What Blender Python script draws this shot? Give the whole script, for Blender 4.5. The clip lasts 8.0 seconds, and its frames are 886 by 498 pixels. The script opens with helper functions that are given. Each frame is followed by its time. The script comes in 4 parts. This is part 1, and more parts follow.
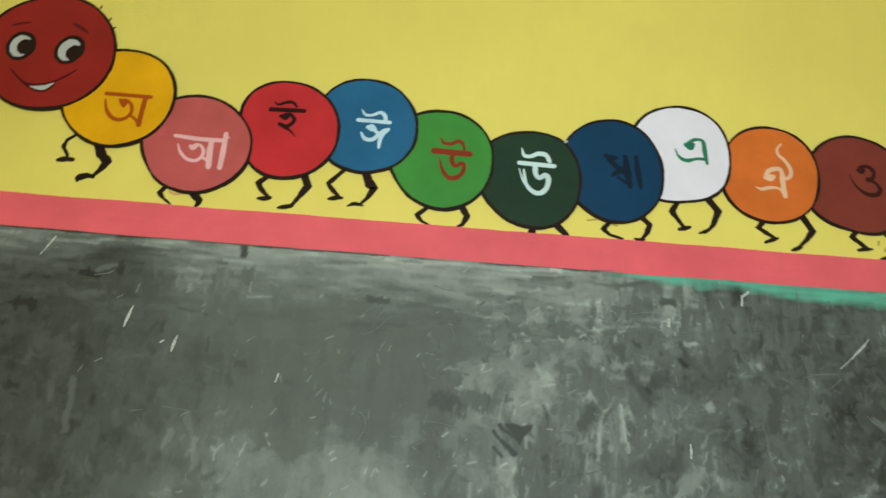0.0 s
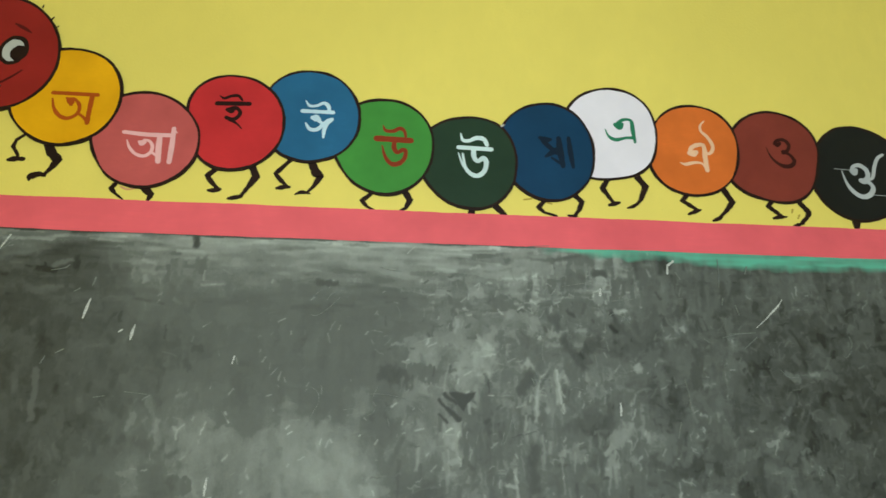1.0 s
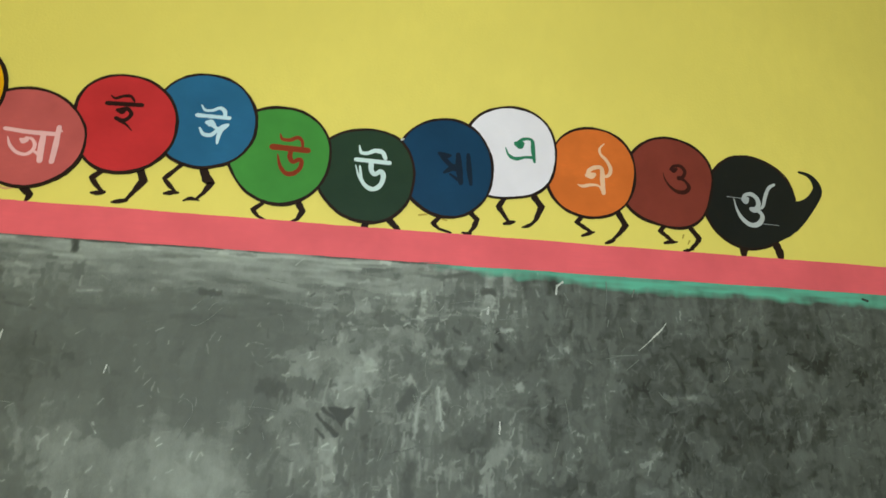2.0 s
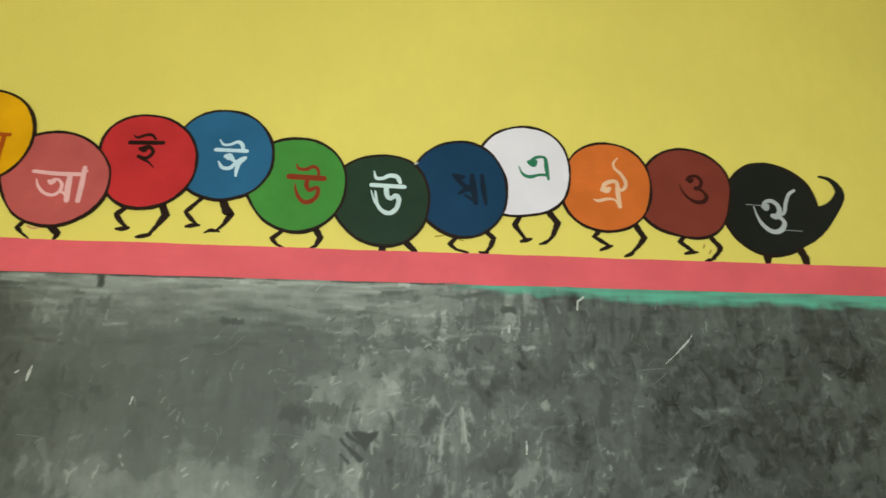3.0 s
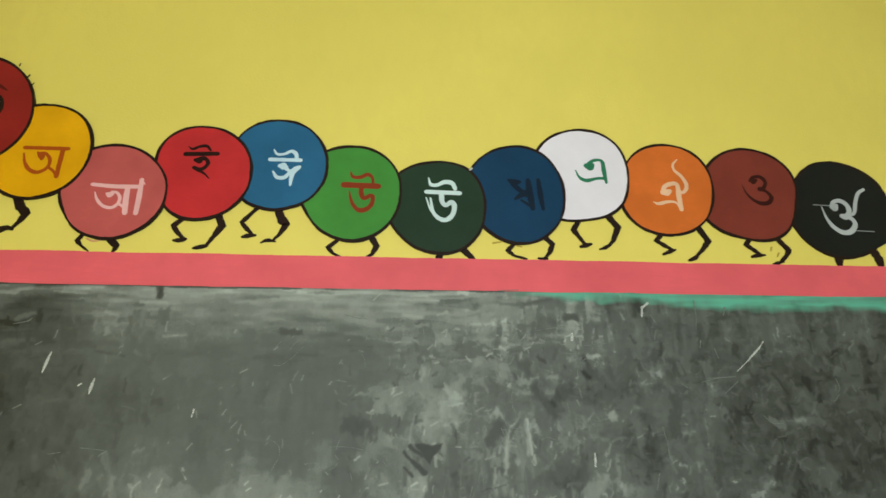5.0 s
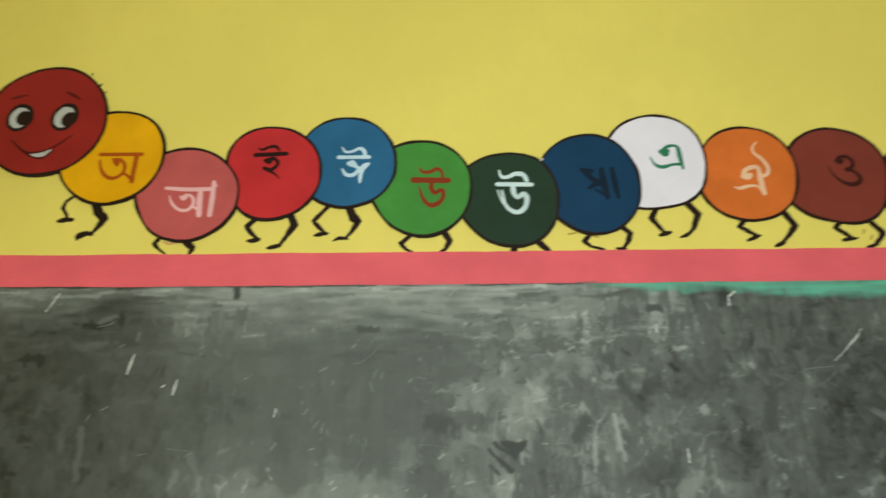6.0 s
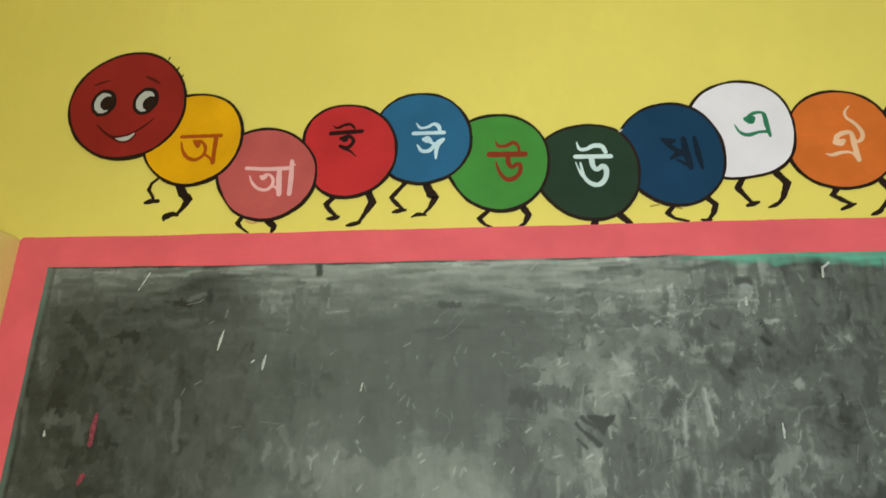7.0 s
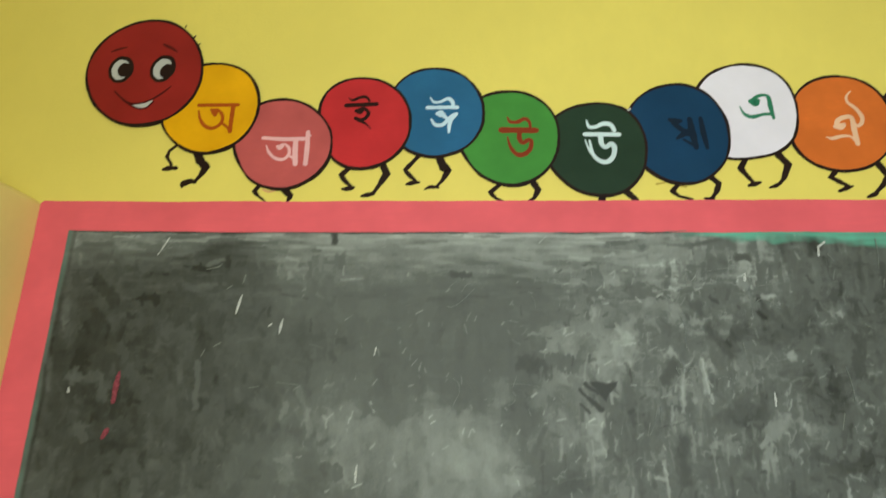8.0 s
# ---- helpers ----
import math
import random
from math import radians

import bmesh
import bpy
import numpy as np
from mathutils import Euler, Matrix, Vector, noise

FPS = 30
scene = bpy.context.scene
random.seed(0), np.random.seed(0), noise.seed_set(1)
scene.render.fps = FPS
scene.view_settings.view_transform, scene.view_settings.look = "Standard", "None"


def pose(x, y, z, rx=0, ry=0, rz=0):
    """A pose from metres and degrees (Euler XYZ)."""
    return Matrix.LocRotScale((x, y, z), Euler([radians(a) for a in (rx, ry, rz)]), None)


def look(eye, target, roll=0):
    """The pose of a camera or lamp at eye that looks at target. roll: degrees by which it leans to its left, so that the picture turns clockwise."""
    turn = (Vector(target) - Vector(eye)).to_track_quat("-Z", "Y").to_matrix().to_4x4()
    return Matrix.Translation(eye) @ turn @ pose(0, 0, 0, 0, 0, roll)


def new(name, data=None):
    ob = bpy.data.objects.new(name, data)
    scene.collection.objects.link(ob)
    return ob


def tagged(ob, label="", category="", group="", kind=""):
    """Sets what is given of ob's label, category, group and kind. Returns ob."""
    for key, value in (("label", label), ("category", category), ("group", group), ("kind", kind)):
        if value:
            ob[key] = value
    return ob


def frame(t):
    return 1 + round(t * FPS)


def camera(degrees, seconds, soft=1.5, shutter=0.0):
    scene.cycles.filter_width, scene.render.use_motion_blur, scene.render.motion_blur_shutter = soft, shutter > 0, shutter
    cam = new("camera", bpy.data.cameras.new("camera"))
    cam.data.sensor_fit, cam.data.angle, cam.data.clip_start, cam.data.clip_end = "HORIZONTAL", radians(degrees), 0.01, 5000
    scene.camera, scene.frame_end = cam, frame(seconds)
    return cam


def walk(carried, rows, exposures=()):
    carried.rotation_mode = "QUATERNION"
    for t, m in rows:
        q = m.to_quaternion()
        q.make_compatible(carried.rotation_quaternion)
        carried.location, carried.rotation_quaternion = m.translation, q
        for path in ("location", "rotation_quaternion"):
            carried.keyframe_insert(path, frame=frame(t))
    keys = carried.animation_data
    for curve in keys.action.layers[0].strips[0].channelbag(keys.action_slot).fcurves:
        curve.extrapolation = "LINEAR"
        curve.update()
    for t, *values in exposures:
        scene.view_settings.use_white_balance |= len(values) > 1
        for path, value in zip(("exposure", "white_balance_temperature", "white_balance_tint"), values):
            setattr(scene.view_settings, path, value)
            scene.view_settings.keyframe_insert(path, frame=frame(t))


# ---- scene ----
cam = camera(71.8, 8.0, soft=1.5, shutter=0.6)
PATH = [
    (0, (0.059, 0.517, 1.536), (0.144, 2.408, 2.181), 3.5),
    (0.5, (0.13, 0.474, 1.543), (0.243, 2.372, 2.164), 0.9),
    (0.9, (0.119, 0.424, 1.527), (0.278, 2.332, 2.107), 0.2),
    (1, (0.141, 0.412, 1.518), (0.311, 2.319, 2.097), 0.5),
    (1.1, (0.152, 0.408, 1.537), (0.275, 2.321, 2.11), 1.2),
    (1.2, (0.175, 0.401, 1.525), (0.334, 2.308, 2.108), 1.2),
    (1.3, (0.193, 0.399, 1.53), (0.349, 2.31, 2.099), 1.3),
    (1.4, (0.25, 0.415, 1.515), (0.356, 2.325, 2.101), 3.0),
    (1.5, (0.261, 0.391, 1.58), (0.465, 2.314, 2.09), 3.3),
    (1.6, (0.293, 0.373, 1.58), (0.546, 2.287, 2.1), 2.7),
    (1.7, (0.32, 0.367, 1.59), (0.599, 2.276, 2.117), 2.3),
    (2.8, (0.387, 0.377, 1.533), (0.604, 2.248, 2.205), -0.1),
    (3, (0.381, 0.376, 1.538), (0.572, 2.251, 2.209), -0.0),
    (3.5, (0.364, 0.379, 1.537), (0.504, 2.252, 2.224), -0.1),
    (4, (0.344, 0.395, 1.532), (0.458, 2.271, 2.217), -0.3),
    (4.5, (0.326, 0.412, 1.535), (0.458, 2.285, 2.223), -0.5),
    (4.7, (0.311, 0.414, 1.541), (0.438, 2.285, 2.235), -0.2),
    (5.8, (0.193, 0.465, 1.528), (0.253, 2.329, 2.25), -1.1),
    (6, (0.168, 0.472, 1.523), (0.173, 2.338, 2.244), -0.6),
    (6.2, (0.137, 0.482, 1.52), (0.077, 2.346, 2.244), -0.5),
    (6.5, (0.097, 0.477, 1.523), (-0.016, 2.341, 2.24), 0.1),
    (7, (0.055, 0.481, 1.512), (-0.069, 2.364, 2.174), -0.1),
    (7.5, (0.018, 0.471, 1.501), (-0.086, 2.365, 2.135), -0.0),
    (7.8, (0.008, 0.445, 1.494), (-0.075, 2.344, 2.115), 0.7),
    (8, (0.002, 0.425, 1.483), (-0.097, 2.335, 2.068), 0.9),
]
walk(cam, [(t, look(eye, target, roll)) for t, eye, target, roll in PATH],
     exposures=[(0, 0.0, 6200, 7), (1.7, 0.0, 6200, 7), (2.8, -0.02, 6450, 9.5), (6.5, -0.04, 6450, 9.8), (8, 0.02, 6450, 9.5)])

# ---- light ----
world = bpy.data.worlds.new("sky")
scene.world = world
world.use_nodes = True
sky = world.node_tree.nodes.new("ShaderNodeTexSky")
sky.sky_type, sky.sun_disc, sky.sun_elevation, sky.sun_rotation = "NISHITA", False, radians(40), radians(160)
background = world.node_tree.nodes["Background"]
background.inputs["Strength"].default_value = 0.1
world.node_tree.links.new(sky.outputs["Color"], background.inputs["Color"])

LIGHT_COLOUR = (0.82, 0.91, 1.0)


def added_area_lamp(x, z, width, height, power):
    """Unseen area lamp, added in an opening of the back wall to light the room."""
    data = bpy.data.lights.new("unseen_lamp", "AREA")
    data.shape, data.size, data.size_y, data.energy, data.color = "RECTANGLE", width, height, power, LIGHT_COLOUR
    lamp = new("unseen_lamp", data)
    lamp.matrix_world = look((x, BACK - 0.05, z), (x, 2.0, z))
    return lamp


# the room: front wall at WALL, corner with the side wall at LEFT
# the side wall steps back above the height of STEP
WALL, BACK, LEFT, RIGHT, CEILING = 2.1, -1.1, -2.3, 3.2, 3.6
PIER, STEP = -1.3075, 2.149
# invented opening for the added lamp, set near so brightness drops sideways
OPENINGS = ((-0.2, 0.9),)
SILL, LINTEL = 0.9, 2.3
for a, b in OPENINGS:
    added_area_lamp((a + b) / 2, (SILL + LINTEL) / 2, b - a, LINTEL - SILL, 70)


# ---- materials ----
def linear(c):
    c /= 255
    return c / 12.92 if c < 0.04045 else ((c + 0.055) / 1.055) ** 2.4


def tone(r, g, b, k=1.22):
    """Base colour of a paint that looks so in even light."""
    return tuple(min(0.9, k * linear(v)) for v in (r, g, b)) + (1,)


class Nodes:
    def __init__(self, name):
        self.mat = bpy.data.materials.new(name)
        self.mat.use_nodes = True
        self.tree = self.mat.node_tree
        self.shader = self.tree.nodes["Principled BSDF"]
        self.position = self.add("ShaderNodeNewGeometry").outputs["Position"]

    def add(self, kind, **inputs):
        node = self.tree.nodes.new(kind)
        for key, value in inputs.items():
            self.put(node, key.replace("_", " "), value)
        return node

    def put(self, node, key, value):
        socket = node.inputs[key]
        if isinstance(value, bpy.types.NodeSocket):
            self.tree.links.new(value, socket)
        else:
            socket.default_value = value

    def noise(self, scale, detail=4, stretch=(1, 1, 1), rough=0.55):
        mapping = self.add("ShaderNodeMapping", Vector=self.position, Scale=stretch)
        return self.add("ShaderNodeTexNoise", Vector=mapping.outputs[0], Scale=scale, Detail=detail, Roughness=rough).outputs["Fac"]

    def span(self, value, a, b, c=0.0, d=1.0):
        return self.add("ShaderNodeMapRange", Value=value, From_Min=a, From_Max=b, To_Min=c, To_Max=d).outputs[0]

    def mix(self, fac, a, b):
        node = self.tree.nodes.new("ShaderNodeMix")
        node.data_type = "RGBA"
        for socket, value in ((node.inputs[0], fac), (node.inputs[6], a), (node.inputs[7], b)):
            if isinstance(value, bpy.types.NodeSocket):
                self.tree.links.new(value, socket)
            else:
                socket.default_value = value
        return node.outputs[2]

    def finish(self, colour, rough, bump=None, strength=0.2, distance=0.002, gloss=0.4):
        self.put(self.shader, "Base Color", colour)
        self.put(self.shader, "Roughness", rough)
        self.put(self.shader, "Specular IOR Level", gloss)
        if bump is not None:
            node = self.add("ShaderNodeBump", Height=bump, Strength=strength, Distance=distance)
            self.tree.links.new(node.outputs[0], self.shader.inputs["Normal"])
        return self.mat


def scaled(c, k):
    return tuple(min(0.95, v * k) for v in c[:3]) + (1,)


def brushed_paint(name, rgb, rough=0.5, depth=0.12, stretch=(1, 1, 3), k=1.22):
    """Enamel laid on by brush: streaks, uneven coats, fine grain."""
    n = Nodes(name)
    base = tone(*rgb, k)
    streaks = n.span(n.noise(55, 5, stretch), 0.3, 0.7)
    coats = n.span(n.noise(7, 3), 0.32, 0.68)
    colour = n.mix(coats, scaled(base, 1 - depth), scaled(base, 1 + depth * 0.7))
    colour = n.mix(n.span(streaks, 0, 1, 0, 0.45), colour, scaled(base, 1 - depth * 0.5))
    return n.finish(colour, n.span(coats, 0, 1, rough - 0.06, rough + 0.06), n.noise(180, 4), 0.12, 0.001, 0.16)


def wall_paint(name, rgb, k=1.22):
    n = Nodes(name)
    base = tone(*rgb, k)
    clouds = n.span(n.noise(1.6, 5), 0.3, 0.7)
    roller = n.span(n.noise(24, 5, (1, 1, 0.5)), 0.35, 0.65)
    colour = n.mix(clouds, scaled(base, 0.93), scaled(base, 1.04))
    colour = n.mix(n.span(roller, 0, 1, 0, 0.35), colour, scaled(base, 0.93))
    spots = n.span(n.noise(70, 2), 0.72, 0.78, 0, 0.35)
    colour = n.mix(spots, colour, scaled(base, 0.8))
    height = n.add("ShaderNodeMath", Value=n.noise(9, 3))
    n.tree.links.new(n.noise(120, 3), height.inputs[1])
    return n.finish(colour, 0.55, height.outputs[0], 0.22, 0.003, 0.35)


mat_yellow = wall_paint("yellow_wall_paint", (223, 205, 97))
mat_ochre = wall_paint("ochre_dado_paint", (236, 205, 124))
mat_ceiling = wall_paint("whitewash", (225, 222, 212))
mat_pink_border = brushed_paint("coral_pink_paint", (219, 94, 100), 0.45, 0.1, (0.25, 1, 3))
mat_black = brushed_paint("black_outline_paint", (36, 21, 14), 0.6, 0.3)
mat_white_eye = brushed_paint("grey_white_paint", (180, 180, 171), 0.55, 0.14)


def floor_material():
    n = Nodes("cement_floor")
    stains = n.span(n.noise(2.5, 6), 0.3, 0.7)
    return n.finish(n.mix(stains, (0.2, 0.19, 0.17, 1), (0.3, 0.29, 0.27, 1)), 0.7, n.noise(60, 5), 0.2)


mat_floor = floor_material()


def slate_material():
    """Black board paint under wiped chalk dust, whose broad tone takes in some light falloff."""
    n = Nodes("chalk_dusted_slate")
    dust = n.add("ShaderNodeAttribute")
    dust.attribute_name = "dust"
    teal = n.add("ShaderNodeAttribute")
    teal.attribute_name = "teal"
    grain = n.noise(260, 4, (1, 1, 0.6), 0.7)
    streak = n.noise(90, 4, (1, 1, 0.18))
    amount = n.add("ShaderNodeMath", Value=dust.outputs["Fac"])
    n.tree.links.new(n.span(grain, 0.25, 0.75, -0.02, 0.02), amount.inputs[1])
    more = n.add("ShaderNodeMath", Value=amount.outputs[0])
    n.tree.links.new(n.span(streak, 0.25, 0.75, -0.006, 0.006), more.inputs[1])
    ramp = n.add("ShaderNodeValToRGB", Fac=more.outputs[0])
    stops = ramp.color_ramp
    stops.elements[0].position, stops.elements[0].color = 0.0, tone(35, 37, 29)
    stops.elements[1].position, stops.elements[1].color = 1.0, tone(185, 192, 181)
    stops.elements.new(0.45).color = tone(93, 97, 90)
    colour = n.mix(teal.outputs["Fac"], ramp.outputs[0], tone(92, 170, 142))
    return n.finish(colour, n.span(more.outputs[0], 0, 1, 0.55, 0.85), grain, 0.15, 0.001, 0.3)


mat_slate_board = slate_material()
mat_slate = brushed_paint("bare_slate_paint", (58, 63, 56), 0.6, 0.3)


def chalk_material(name, rgb, worn=0.5, size=420):
    """Dry chalk that caught only the grain of the board."""
    n = Nodes(name)
    base = tone(*rgb)
    grain = n.span(n.noise(size, 3), 0.4, 0.58)
    return n.finish(n.mix(grain, scaled(base, worn), base), 0.9, n.noise(500, 2), 0.3, 0.001, 0.1)


mat_chalk = chalk_material("white_chalk", (196, 199, 190))
mat_faint_chalk = chalk_material("faint_chalk", (116, 121, 112), 0.75, 110)
mat_pink_chalk = chalk_material("pink_chalk", (138, 68, 75), 0.6, 160)


# ---- mesh helpers ----
def link(name, bm, material, parent=None, label=""):
    bmesh.ops.recalc_face_normals(bm, faces=bm.faces[:])
    mesh = bpy.data.meshes.new(name)
    bm.to_mesh(mesh)
    bm.free()
    mesh.materials.append(material)
    ob = new(name, mesh)
    ob.parent = parent
    return tagged(ob, label) if label else ob


def part(name, bm, material, parent, label=""):
    return link(name, bm, material, parent, label)


def box(bm, a, b):
    v = [bm.verts.new((x, y, z)) for x in (a[0], b[0]) for y in (a[1], b[1]) for z in (a[2], b[2])]
    for f in ((0, 1, 3, 2), (4, 6, 7, 5), (0, 4, 5, 1), (2, 3, 7, 6), (0, 2, 6, 4), (1, 5, 7, 3)):
        bm.faces.new([v[i] for i in f])
    return bm


def polyline(points, steps=4):
    """Straight runs between the points, with all their values."""
    p = [Vector(q) for q in points]
    out = [a.lerp(b, s / steps) for a, b in zip(p, p[1:]) for s in range(steps)]
    return out + [p[-1]]


def spline(points, steps=7):
    """Catmull-Rom through the points, with all their values."""
    p = [Vector(q) for q in points]
    p = [2 * p[0] - p[1], *p, 2 * p[-1] - p[-2]]
    out = []
    for i in range(1, len(p) - 2):
        for s in range(steps):
            u = s / steps
            out.append(0.5 * (2 * p[i] + (p[i + 1] - p[i - 1]) * u + (2 * p[i - 1] - 5 * p[i] + 4 * p[i + 1] - p[i + 2]) * u * u
                              + (3 * p[i] - p[i - 1] - 3 * p[i + 1] + p[i + 2]) * u ** 3))
    return out + [p[-2]]


def brush(bm, points, front, back=WALL + 0.0006, rough=0.07, straight=False):
    """One brush stroke of changing width (x, z, width), laid on the wall with a raised edge and round ends."""
    line = polyline(points) if straight else spline(points)
    rings = []
    for i, q in enumerate(line):
        a, b = line[max(0, i - 1)], line[min(len(line) - 1, i + 1)]
        d = Vector((b[0] - a[0], b[1] - a[1]))
        d = d.normalized() if d.length > 1e-9 else Vector((1, 0))
        w = max(0.0008, q[2] / 2 * (1 + rough * 2 * noise.noise(Vector((q[0] * 90, q[1] * 90, 3.1)))))
        rings.append((Vector((q[0], q[1])), d, Vector((-d[1], d[0])), w))

    def vert(p, y):
        return bm.verts.new((p[0], y, p[1]))

    rows = []
    c, d, n, w = rings[0]
    for k in (75, 45):
        rows.append((c - d * w * math.sin(radians(k)), n * w * math.cos(radians(k))))
    rows += [(c, n * w) for c, d, n, w in rings]
    c, d, n, w = rings[-1]
    for k in (45, 75):
        rows.append((c + d * w * math.sin(radians(k)), n * w * math.cos(radians(k))))
    made = [(vert(c + o, front), vert(c - o, front), vert(c + o, back), vert(c - o, back)) for c, o in rows]
    for a, b in zip(made, made[1:]):
        bm.faces.new((a[0], b[0], b[1], a[1]))
        bm.faces.new((a[0], a[2], b[2], b[0]))
        bm.faces.new((a[1], b[1], b[3], a[3]))
    for e in (made[0], made[-1]):
        bm.faces.new((e[0], e[1], e[3], e[2]))
    return bm


def strokes(lines, front, rough=0.07, straight=False):
    bm = bmesh.new()
    for i, points in enumerate(lines):
        brush(bm, points, front - 0.00003 * i, rough=rough, straight=straight)
    return bm


def blob(centre, waves, front, grow=0.0, wobble=0.0, seed=0.0, count=132, squash=(1, 1), back=WALL + 0.0006):
    """A hand-drawn round: radius from a mean and slow waves round it, with an unsteady edge."""
    bm = bmesh.new()
    top, low = [], []
    for i in range(count):
        a = 2 * math.pi * i / count
        r = waves[0] + grow
        for j in range(1, len(waves), 2):
            h = (j + 1) // 2
            r += waves[j] * math.cos(h * a) + waves[j + 1] * math.sin(h * a)
        r += wobble * noise.noise(Vector((2.2 * math.cos(a), 2.2 * math.sin(a), seed)))
        r += 0.35 * wobble * noise.noise(Vector((11 * math.cos(a), 11 * math.sin(a), seed + 5)))
        x, z = centre[0] + r * squash[0] * math.cos(a), centre[1] + r * squash[1] * math.sin(a)
        top.append(bm.verts.new((x, front, z)))
        low.append(bm.verts.new((x, back, z)))
    bm.faces.new(top)
    for i in range(count):
        bm.faces.new((top[i], low[i], low[(i + 1) % count], top[(i + 1) % count]))
    return bm


# ---- the room ----
def structure(name, boxes, material, label):
    bm = bmesh.new()
    for a, b in boxes:
        box(bm, a, b)
    return tagged(link(name, bm, material), label, name.split("_")[0], kind="structure")


T = 0.22
structure("wall_front", [((LEFT - T, WALL, 0), (RIGHT + T, WALL + T, CEILING))], mat_yellow, "bright yellow painted classroom wall behind the chalkboard")
structure("wall_left", [((LEFT - T, BACK, 0), (LEFT, WALL, CEILING))], mat_yellow, "yellow painted upper side wall, set back")
# right wall, back wall and ceiling are unseen, pale to keep bounce less yellow
structure("wall_right", [((RIGHT, BACK, 0), (RIGHT + T, WALL, CEILING))], mat_ceiling, "unseen plain whitewashed side wall")
back, at_x = [], LEFT - T
for a, b in OPENINGS:
    back += [((at_x, BACK - T, 0), (a, BACK, CEILING)), ((a, BACK - T, 0), (b, BACK, SILL)), ((a, BACK - T, LINTEL), (b, BACK, CEILING))]
    at_x = b
back.append(((at_x, BACK - T, 0), (RIGHT + T, BACK, CEILING)))
structure("wall_back", back, mat_ceiling, "unseen plain whitewashed wall with an opening added for the lamp")
structure("floor", [((LEFT - T, BACK - T, -0.15), (RIGHT + T, WALL + T, 0))], mat_floor, "bare grey cement floor of the classroom")
structure("ceiling", [((LEFT - T, BACK - T, CEILING), (RIGHT + T, WALL + T, CEILING + 0.15))], mat_ceiling, "unseen whitewashed flat ceiling")


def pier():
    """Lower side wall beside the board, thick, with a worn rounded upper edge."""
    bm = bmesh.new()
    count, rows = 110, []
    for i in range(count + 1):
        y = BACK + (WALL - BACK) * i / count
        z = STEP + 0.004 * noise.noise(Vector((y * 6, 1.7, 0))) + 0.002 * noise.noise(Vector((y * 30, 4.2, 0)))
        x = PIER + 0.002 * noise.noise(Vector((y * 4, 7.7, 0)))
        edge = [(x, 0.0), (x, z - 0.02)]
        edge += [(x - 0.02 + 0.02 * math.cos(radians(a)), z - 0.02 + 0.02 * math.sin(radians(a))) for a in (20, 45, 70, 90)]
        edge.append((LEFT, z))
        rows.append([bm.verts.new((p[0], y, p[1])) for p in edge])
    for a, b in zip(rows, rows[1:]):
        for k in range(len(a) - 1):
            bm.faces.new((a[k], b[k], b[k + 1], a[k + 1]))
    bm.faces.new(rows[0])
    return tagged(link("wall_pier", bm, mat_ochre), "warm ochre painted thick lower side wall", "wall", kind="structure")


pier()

# ---- the chalkboard ----
BOARD_LEFT, BOARD_TOP, BOARD_RIGHT, BOARD_BOTTOM = -1.204, 2.06, 3.0, 0.85
BORDER_LEFT = -1.3065


def border_high(x):
    """Height of the band's upper edge, which lifts a little towards the corner."""
    return 2.1425 + 0.0055 * np.exp(-(x + 1.31) / 0.2)


def border_low(x):
    """Height of the band's lower edge, cut by hand along the slate."""
    return 2.0455 + 0.0075 * np.exp(-(x + 1.21) / 0.32)


